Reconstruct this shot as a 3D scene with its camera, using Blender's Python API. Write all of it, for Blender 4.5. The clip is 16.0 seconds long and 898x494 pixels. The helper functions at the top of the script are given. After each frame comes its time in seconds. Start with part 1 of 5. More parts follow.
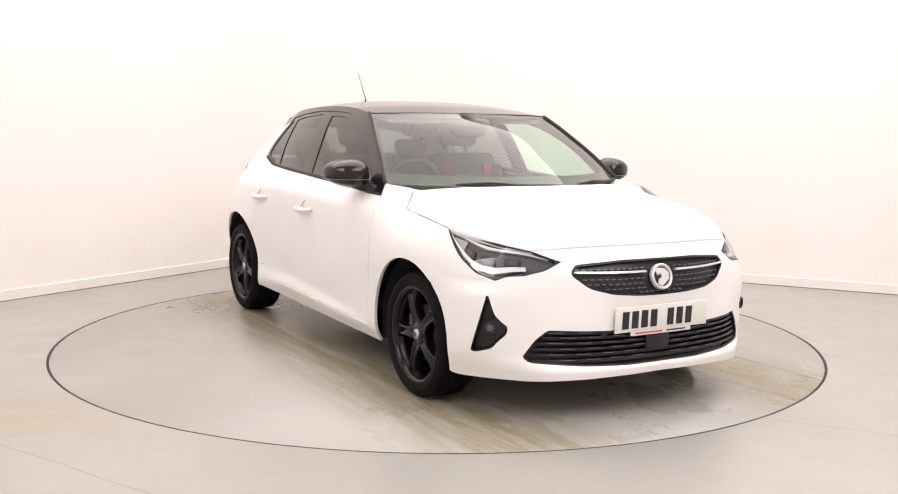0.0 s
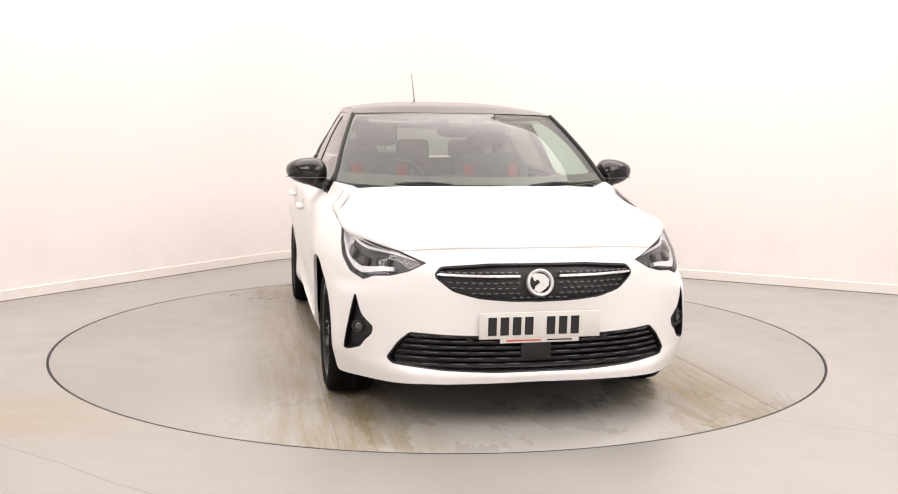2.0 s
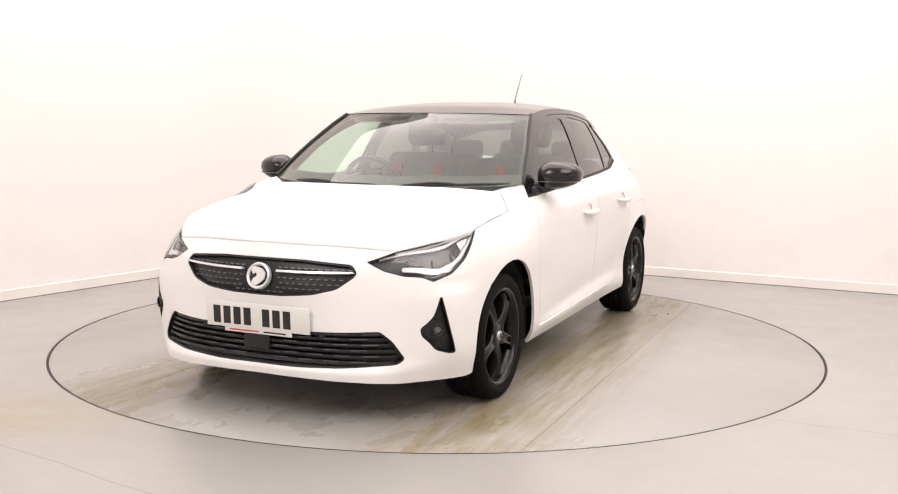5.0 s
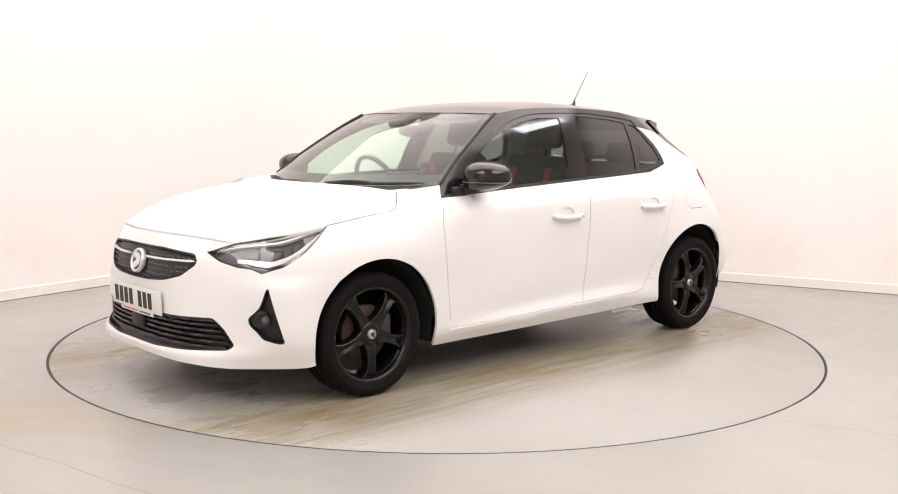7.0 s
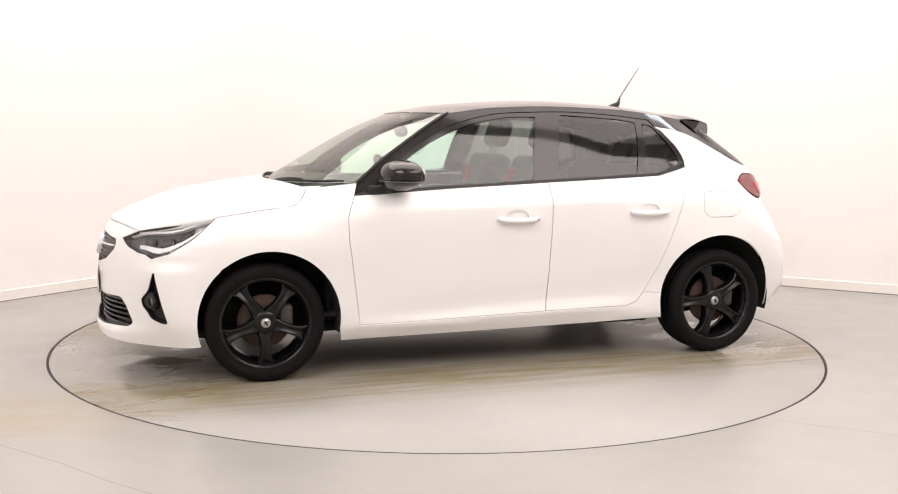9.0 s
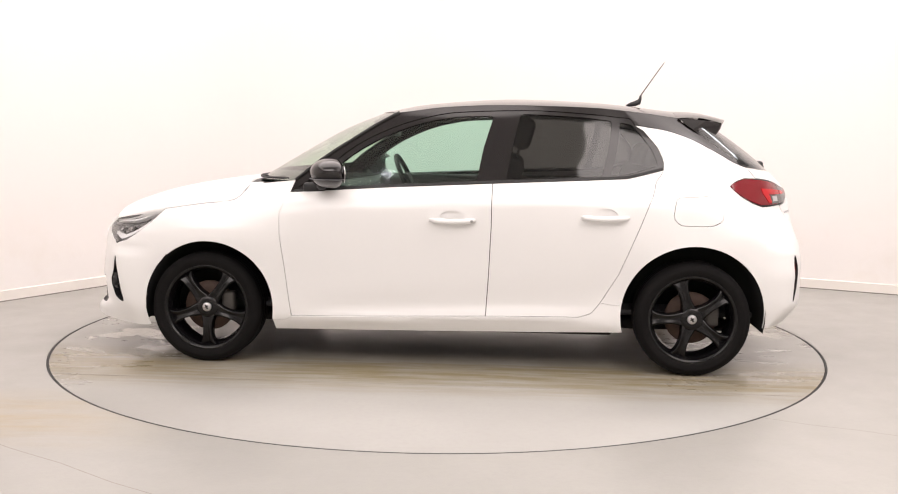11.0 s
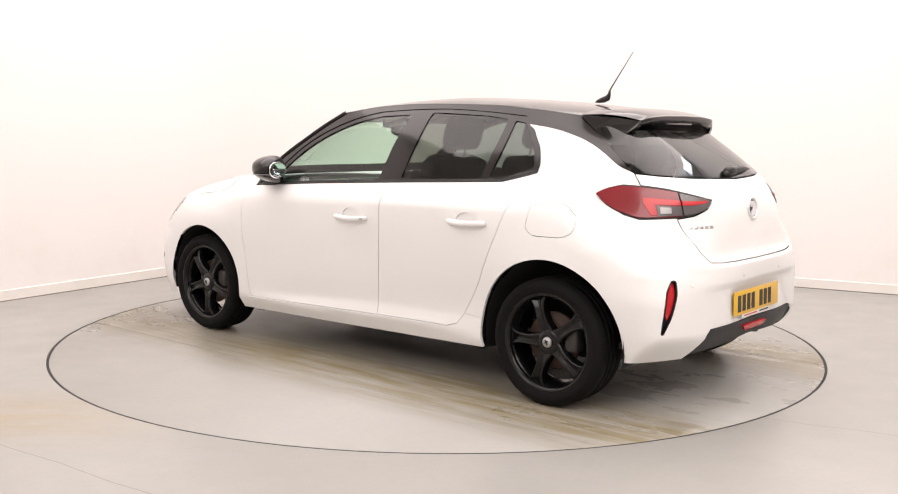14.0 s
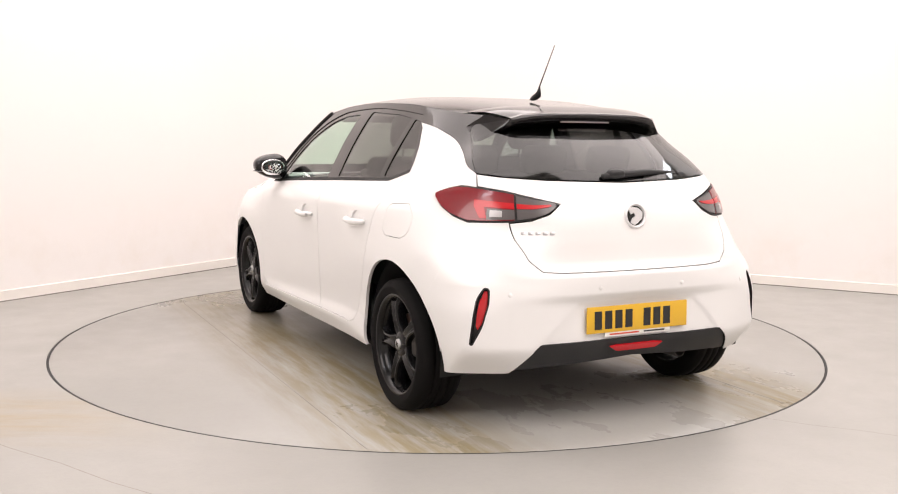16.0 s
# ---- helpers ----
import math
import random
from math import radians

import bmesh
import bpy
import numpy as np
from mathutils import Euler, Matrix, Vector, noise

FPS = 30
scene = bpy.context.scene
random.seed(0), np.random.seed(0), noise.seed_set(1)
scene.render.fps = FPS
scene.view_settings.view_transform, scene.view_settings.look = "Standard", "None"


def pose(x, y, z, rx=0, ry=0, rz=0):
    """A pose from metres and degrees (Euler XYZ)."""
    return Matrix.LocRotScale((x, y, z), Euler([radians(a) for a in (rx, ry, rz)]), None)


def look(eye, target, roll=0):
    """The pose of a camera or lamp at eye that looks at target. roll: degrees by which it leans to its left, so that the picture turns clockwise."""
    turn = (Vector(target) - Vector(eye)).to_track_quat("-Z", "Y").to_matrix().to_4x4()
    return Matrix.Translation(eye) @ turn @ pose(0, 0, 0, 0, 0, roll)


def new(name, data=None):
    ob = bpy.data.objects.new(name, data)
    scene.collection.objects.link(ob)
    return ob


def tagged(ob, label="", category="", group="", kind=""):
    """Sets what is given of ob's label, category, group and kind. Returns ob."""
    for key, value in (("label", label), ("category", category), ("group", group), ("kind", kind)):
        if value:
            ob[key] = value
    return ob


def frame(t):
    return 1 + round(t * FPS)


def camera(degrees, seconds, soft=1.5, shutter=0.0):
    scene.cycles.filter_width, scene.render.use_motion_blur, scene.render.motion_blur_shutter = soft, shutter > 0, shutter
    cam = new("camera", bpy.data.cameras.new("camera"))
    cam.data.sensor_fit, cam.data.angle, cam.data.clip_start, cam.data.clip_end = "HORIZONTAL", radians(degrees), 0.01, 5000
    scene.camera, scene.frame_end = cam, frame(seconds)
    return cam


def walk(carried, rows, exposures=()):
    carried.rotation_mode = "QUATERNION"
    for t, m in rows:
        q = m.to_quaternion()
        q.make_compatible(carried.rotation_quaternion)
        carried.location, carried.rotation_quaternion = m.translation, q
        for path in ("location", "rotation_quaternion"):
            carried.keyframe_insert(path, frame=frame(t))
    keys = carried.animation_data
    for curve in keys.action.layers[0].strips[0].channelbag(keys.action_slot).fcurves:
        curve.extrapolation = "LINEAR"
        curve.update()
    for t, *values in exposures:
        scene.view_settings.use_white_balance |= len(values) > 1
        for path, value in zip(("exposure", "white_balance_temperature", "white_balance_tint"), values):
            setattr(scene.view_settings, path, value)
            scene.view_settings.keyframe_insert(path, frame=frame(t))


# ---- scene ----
from mathutils.geometry import delaunay_2d_cdt

# ------------------------------------------------------------------ camera
cam = camera(49.58, 16.0, soft=1.1)
EYE = Vector((0.0, -5.851, 1.238))
YAW, PITCH, ROLL = radians(-0.56), radians(-6.815), 0.658
AIM = Vector((-math.sin(YAW) * math.cos(PITCH), math.cos(YAW) * math.cos(PITCH), math.sin(PITCH)))
STAND = look(EYE, EYE + AIM * 5, ROLL)
walk(cam, [(0.0, STAND), (16.0, STAND)])

# ------------------------------------------------------------------ light
world = bpy.data.worlds.new("studio_air")
scene.world = world
world.use_nodes = True
world.node_tree.nodes["Background"].inputs["Color"].default_value = (1.0, 0.96, 0.92, 1)
world.node_tree.nodes["Background"].inputs["Strength"].default_value = 0.05
scene.view_settings.exposure = -0.06


def ceiling_lamp(x, y, z, sx, sy, watts, colour=(1.0, 0.897, 0.876)):
    data = bpy.data.lights.new("ceiling_lamp", "AREA")
    data.shape, data.size, data.size_y = "RECTANGLE", sx, sy
    data.energy, data.color = watts, colour
    ob = new("ceiling_lamp", data)
    ob.matrix_basis = pose(x, y, z)
    return tagged(ob, "large white luminous ceiling panel, switched on", "ceiling light")


# luminous ceiling panels: one over the turntable, two over the space before it
ceiling_lamp(0.0, 0.70, 3.95, 7.4, 4.6, 328)
ceiling_lamp(3.3, -4.5, 3.95, 4.2, 5.0, 308)
ceiling_lamp(-3.4, -5.8, 3.95, 3.8, 3.8, 254)
# two small cooler lamps: the bright patches that slide over the windows
ceiling_lamp(-1.7, -3.62, 3.93, 1.1, 0.3, 15, (0.86, 0.92, 1.0))
ceiling_lamp(3.75, 0.70, 3.93, 0.35, 0.9, 14, (0.86, 0.92, 1.0))


# ------------------------------------------------------------------ materials
def material(name, colour, rough=0.5, metal=0.0, coat=0.0, spec=0.5, grain=0.0, scale=40.0, bump=0.0, vary=0.0, stain=None):
    """A principled surface with fine grain, a slower variation and a little relief."""
    m = bpy.data.materials.new(name)
    m.use_nodes = True
    nt = m.node_tree
    p = nt.nodes["Principled BSDF"]
    p.inputs["Base Color"].default_value = (*colour, 1)
    p.inputs["Roughness"].default_value = rough
    p.inputs["Metallic"].default_value = metal
    p.inputs["Coat Weight"].default_value = coat
    p.inputs["Coat Roughness"].default_value = 0.04
    p.inputs["Specular IOR Level"].default_value = spec
    if not (grain or vary or bump):
        return m
    tc = nt.nodes.new("ShaderNodeTexCoord")
    fine, slow = nt.nodes.new("ShaderNodeTexNoise"), nt.nodes.new("ShaderNodeTexNoise")
    fine.inputs["Scale"].default_value, slow.inputs["Scale"].default_value = scale, scale / 18
    fine.inputs["Detail"].default_value = slow.inputs["Detail"].default_value = 5
    for n in (fine, slow):
        nt.links.new(tc.outputs["Object"], n.inputs["Vector"])
    add = nt.nodes.new("ShaderNodeMath")
    add.operation = "MULTIPLY_ADD"
    nt.links.new(fine.outputs["Fac"], add.inputs[0])
    add.inputs[1].default_value = grain
    base = nt.nodes.new("ShaderNodeMath")
    base.operation = "MULTIPLY_ADD"
    nt.links.new(slow.outputs["Fac"], base.inputs[0])
    base.inputs[1].default_value = vary
    base.inputs[2].default_value = 1 - (grain + vary) / 2
    nt.links.new(base.outputs[0], add.inputs[2])
    mul = nt.nodes.new("ShaderNodeVectorMath")
    mul.operation = "SCALE"
    mul.inputs[0].default_value = colour
    nt.links.new(add.outputs[0], mul.inputs["Scale"])
    nt.links.new(mul.outputs[0], p.inputs["Base Color"])
    rr = nt.nodes.new("ShaderNodeMath")
    rr.operation = "MULTIPLY_ADD"
    nt.links.new(slow.outputs["Fac"], rr.inputs[0])
    rr.inputs[1].default_value, rr.inputs[2].default_value = 0.2 * rough, 0.9 * rough
    nt.links.new(rr.outputs[0], p.inputs["Roughness"])
    if bump:
        b = nt.nodes.new("ShaderNodeBump")
        b.inputs["Strength"].default_value, b.inputs["Distance"].default_value = bump, 0.002
        nt.links.new(fine.outputs["Fac"], b.inputs["Height"])
        nt.links.new(b.outputs[0], p.inputs["Normal"])
    return m


def glass(name, tint, rough=0.0, base=0.065):
    """Thin glass: a tinted see-through sheet with a sharp reflection."""
    m = bpy.data.materials.new(name)
    m.use_nodes = True
    nt = m.node_tree
    nt.nodes.remove(nt.nodes["Principled BSDF"])
    out = nt.nodes["Material Output"]
    see, gloss, both = nt.nodes.new("ShaderNodeBsdfTransparent"), nt.nodes.new("ShaderNodeBsdfGlossy"), nt.nodes.new("ShaderNodeMixShader")
    see.inputs["Color"].default_value = (*tint, 1)
    gloss.inputs["Roughness"].default_value = rough
    face = nt.nodes.new("ShaderNodeLayerWeight")
    face.inputs["Blend"].default_value = 0.5
    power, lift = nt.nodes.new("ShaderNodeMath"), nt.nodes.new("ShaderNodeMath")
    power.operation, lift.operation = "POWER", "MULTIPLY_ADD"
    power.inputs[1].default_value = 4.0
    lift.inputs[1].default_value, lift.inputs[2].default_value = 1 - base, base
    nt.links.new(face.outputs["Facing"], power.inputs[0])
    nt.links.new(power.outputs[0], lift.inputs[0])
    nt.links.new(lift.outputs[0], both.inputs[0])
    nt.links.new(see.outputs[0], both.inputs[1])
    nt.links.new(gloss.outputs[0], both.inputs[2])
    nt.links.new(both.outputs[0], out.inputs["Surface"])
    return m


WHITE = material("white_paint", (0.80, 0.80, 0.79), 0.42, coat=0.25, grain=0.015, vary=0.02, scale=60)
BLACK = material("gloss_black_paint", (0.010, 0.0085, 0.009), 0.13, coat=0.15, grain=0.1, scale=80)
PLASTIC = material("black_plastic", (0.011, 0.011, 0.012), 0.5, grain=0.3, scale=160, bump=0.15)
SEAL = material("black_rubber_seal", (0.012, 0.012, 0.012), 0.6, grain=0.2, scale=90)
TYRE = material("tyre_rubber", (0.0065, 0.006, 0.006), 0.8, spec=0.14, grain=0.3, vary=0.3, scale=70, bump=0.2)
RIM = material("satin_black_alloy", (0.004, 0.004, 0.0045), 0.24, spec=0.3, coat=0.10, grain=0.2, scale=70)
CHROME = material("chrome", (0.82, 0.82, 0.83), 0.12, metal=1.0)
SILVER = material("silver_metal", (0.55, 0.55, 0.56), 0.3, metal=1.0, grain=0.1, scale=50)
RUST = material("rusty_brake_disc", (0.055, 0.032, 0.022), 0.65, metal=0.3, grain=0.5, vary=0.5, scale=60)
CAST = material("dark_cast_metal", (0.06, 0.055, 0.05), 0.6, metal=0.4, grain=0.4, scale=60)
LINER = material("wheel_liner_felt", (0.012, 0.012, 0.012), 0.9, grain=0.4, scale=100)
CLOTH = material("dark_seat_cloth", (0.022, 0.022, 0.024), 0.85, grain=0.4, scale=220, bump=0.3)
REDCLOTH = material("red_seat_cloth", (0.36, 0.025, 0.022), 0.8, grain=0.3, scale=220, bump=0.3)
CABIN = material("soft_dark_cabin_plastic", (0.03, 0.03, 0.032), 0.65, grain=0.3, scale=140, bump=0.2)
LINING = material("light_headlining", (0.42, 0.41, 0.38), 0.9, grain=0.15, scale=120)
GLASS = glass("clear_green_glass", (0.68, 0.86, 0.78), 0.05, base=0.068)
SCREEN = glass("windscreen_glass", (0.74, 0.88, 0.75), base=0.062)
PRIVACY = glass("privacy_glass", (0.21, 0.215, 0.21), 0.05, base=0.06)
LENS = glass("clear_lamp_lens", (0.93, 0.94, 0.95), base=0.05)
REDLENS = material("red_lamp_lens", (0.50, 0.010, 0.016), 0.2, coat=0.2, grain=0.1, scale=90)
DARKRED = material("dark_red_lamp_lens", (0.20, 0.012, 0.018), 0.2, coat=0.3, grain=0.1, scale=90)
SMOKE = material("smoked_grey_lamp_lens", (0.10, 0.09, 0.09), 0.2, coat=0.3, grain=0.15, scale=90)
PLATEW = material("white_number_plate", (0.74, 0.74, 0.70), 0.35, grain=0.05, vary=0.04, scale=60)
PLATEY = material("yellow_number_plate", (0.72, 0.43, 0.03), 0.35, grain=0.05, vary=0.05, scale=60)
INK = material("black_ink", (0.015, 0.015, 0.016), 0.5)
REDINK = material("red_ink", (0.55, 0.06, 0.03), 0.5)
MIRROR = material("mirror_glass", (0.9, 0.9, 0.9), 0.02, metal=1.0)


def wall_material():
    """White wall paint with faint yellowish splash stains low down."""
    m = material("white_studio_wall_paint", (0.82, 0.79, 0.77), 0.7, grain=0.01, vary=0.03, scale=14, bump=0.03)
    nt = m.node_tree
    p = nt.nodes["Principled BSDF"]
    src = p.inputs["Base Color"].links[0].from_socket
    tc, sep, n = (nt.nodes.new(k) for k in ("ShaderNodeTexCoord", "ShaderNodeSeparateXYZ", "ShaderNodeTexNoise"))
    n.inputs["Scale"].default_value, n.inputs["Detail"].default_value, n.inputs["Roughness"].default_value = 2.2, 7, 0.65
    nt.links.new(tc.outputs["Object"], sep.inputs[0])
    nt.links.new(tc.outputs["Object"], n.inputs["Vector"])
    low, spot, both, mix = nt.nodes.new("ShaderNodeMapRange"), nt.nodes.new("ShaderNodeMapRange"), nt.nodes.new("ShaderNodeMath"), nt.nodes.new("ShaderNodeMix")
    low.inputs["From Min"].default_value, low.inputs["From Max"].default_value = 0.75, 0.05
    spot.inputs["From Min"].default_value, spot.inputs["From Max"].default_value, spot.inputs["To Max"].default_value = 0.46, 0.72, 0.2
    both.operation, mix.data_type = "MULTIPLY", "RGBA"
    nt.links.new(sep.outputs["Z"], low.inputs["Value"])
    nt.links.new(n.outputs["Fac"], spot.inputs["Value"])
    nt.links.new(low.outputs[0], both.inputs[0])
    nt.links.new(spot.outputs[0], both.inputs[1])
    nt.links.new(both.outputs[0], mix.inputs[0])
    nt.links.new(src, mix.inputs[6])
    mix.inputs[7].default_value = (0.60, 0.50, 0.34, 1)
    nt.links.new(mix.outputs[2], p.inputs["Base Color"])
    return m


WALL = wall_material()
SKIRT = material("white_skirting_paint", (0.78, 0.745, 0.70), 0.6, grain=0.05, vary=0.2, scale=20)
CEIL = material("white_ceiling_paint", (0.8, 0.8, 0.79), 0.8, grain=0.03, scale=20)
# unseen closing walls, kept pale so that they bounce fill light onto the car
BACKW = material("pale_bounce_wall_paint", (0.66, 0.64, 0.62), 0.7, grain=0.05, vary=0.1, scale=15)


# ------------------------------------------------------------------ mesh helpers
def part(name, mesh, mat, parent=None, label="", smooth=True):
    """Links a mesh or bmesh as one object under its thing or part."""
    if isinstance(mesh, bmesh.types.BMesh):
        bm, mesh = mesh, bpy.data.meshes.new(name)
        for f in bm.faces:
            f.smooth = smooth
        bm.to_mesh(mesh)
        bm.free()
    for m in (mat if isinstance(mat, (list, tuple)) else [mat]):
        mesh.materials.append(m)
    ob = new(name, mesh)
    if parent is not None:
        ob.parent = parent
    return tagged(ob, label)


def bevelled_box(sx, sy, sz, r=0.01, m=None, seg=2):
    bm = bmesh.new()
    bmesh.ops.create_cube(bm, size=1, matrix=Matrix.Diagonal((sx, sy, sz, 1)))
    if r:
        bmesh.ops.bevel(bm, geom=bm.edges[:], offset=min(r, sx * .45, sy * .45, sz * .45), segments=seg, affect="EDGES", profile=0.5)
    if m is not None:
        bmesh.ops.transform(bm, matrix=m, verts=bm.verts)
    return bm


def join(bms):
    """Several bmeshes as one."""
    out = bmesh.new()
    for b in bms:
        tmp = bpy.data.meshes.new("tmp")
        b.to_mesh(tmp)
        b.free()
        out.from_mesh(tmp)
        bpy.data.meshes.remove(tmp)
    return out


def lathe(profile, n=48, axis="y"):
    """A closed turn of (radius, along) points about an axis."""
    bm = bmesh.new()
    rings = []
    for k in range(n):
        a = 2 * math.pi * k / n
        ring = []
        for r, h in profile:
            c, s = r * math.cos(a), r * math.sin(a)
            ring.append(bm.verts.new((c, h, s) if axis == "y" else (c, s, h) if axis == "z" else (h, c, s)))
        rings.append(ring)
    for k in range(n):
        a, b = rings[k], rings[(k + 1) % n]
        for i in range(len(profile) - 1):
            bm.faces.new((a[i], a[i + 1], b[i + 1], b[i]))
    bmesh.ops.remove_doubles(bm, verts=bm.verts, dist=1e-5)
    bmesh.ops.recalc_face_normals(bm, faces=bm.faces)
    return bm


def tube(points, radius, n=8):
    """A round bar along points; radius a number or one for each point."""
    bm = bmesh.new()
    pts = [Vector(p) for p in points]
    rad = radius if isinstance(radius, (list, tuple)) else [radius] * len(pts)
    rings = []
    for i, p in enumerate(pts):
        d = (pts[min(i + 1, len(pts) - 1)] - pts[max(i - 1, 0)]).normalized()
        a = d.orthogonal().normalized()
        if i and abs(d.dot(prev)) < 0.999:
            a = (prev - d * prev.dot(d)).normalized()
        prev = a
        b = d.cross(a)
        rings.append([bm.verts.new(p + (a * math.cos(q) + b * math.sin(q)) * rad[i]) for q in [2 * math.pi * k / n for k in range(n)]])
    for r0, r1 in zip(rings, rings[1:]):
        for k in range(n):
            bm.faces.new((r0[k], r0[(k + 1) % n], r1[(k + 1) % n], r1[k]))
    bm.faces.new(rings[0][::-1])
    bm.faces.new(rings[-1])
    bmesh.ops.recalc_face_normals(bm, faces=bm.faces)
    return bm


def grid_mesh(name, pts, closed=False):
    """A mesh from rows of points (numpy, rows x columns x 3)."""
    n, m = pts.shape[:2]
    faces = [(i * m + j, i * m + j + 1, (i + 1) * m + j + 1, (i + 1) * m + j) for i in range(n - 1) for j in range(m - 1)]
    a, b = pts[1, m // 2] - pts[0, m // 2], pts[0, m // 2 + 1] - pts[0, m // 2]
    if np.cross(b, a)[2] < 0:
        faces = [f[::-1] for f in faces]
    me = bpy.data.meshes.new(name)
    me.from_pydata(pts.reshape(-1, 3).tolist(), [], faces)
    me.polygons.foreach_set("use_smooth", [True] * len(faces))
    return me


def pchip(xs, ys, q):
    """Shape-keeping cubic through knots, straight beyond its ends."""
    xs, ys, q = np.asarray(xs, float), np.asarray(ys, float), np.asarray(q, float)
    h, d = np.diff(xs), np.diff(ys) / np.diff(xs)
    m = np.empty(len(xs))
    m[0], m[-1] = d[0], d[-1]
    for i in range(1, len(xs) - 1):
        m[i] = 0 if d[i - 1] * d[i] <= 0 else (h[i - 1] + h[i]) * 3 / ((2 * h[i] + h[i - 1]) / d[i - 1] + (h[i] + 2 * h[i - 1]) / d[i])
    i = np.clip(np.searchsorted(xs, q) - 1, 0, len(xs) - 2)
    t = (q - xs[i]) / h[i]
    v = ys[i] * (2 * t**3 - 3 * t**2 + 1) + h[i] * m[i] * (t**3 - 2 * t**2 + t) + ys[i + 1] * (3 * t**2 - 2 * t**3) + h[i] * m[i + 1] * (t**3 - t**2)
    return np.where(q < xs[0], ys[0] + (q - xs[0]) * m[0], np.where(q > xs[-1], ys[-1] + (q - xs[-1]) * m[-1], v))


def spline(points, n):
    """n points on a smooth curve through the given ones (any dimension)."""
    p = np.asarray(points, float)
    k = np.r_[0, np.cumsum(np.linalg.norm(np.diff(p, axis=0), axis=1))]
    return np.stack([pchip(k, p[:, c], np.linspace(0, k[-1], n)) for c in range(p.shape[1])], -1)


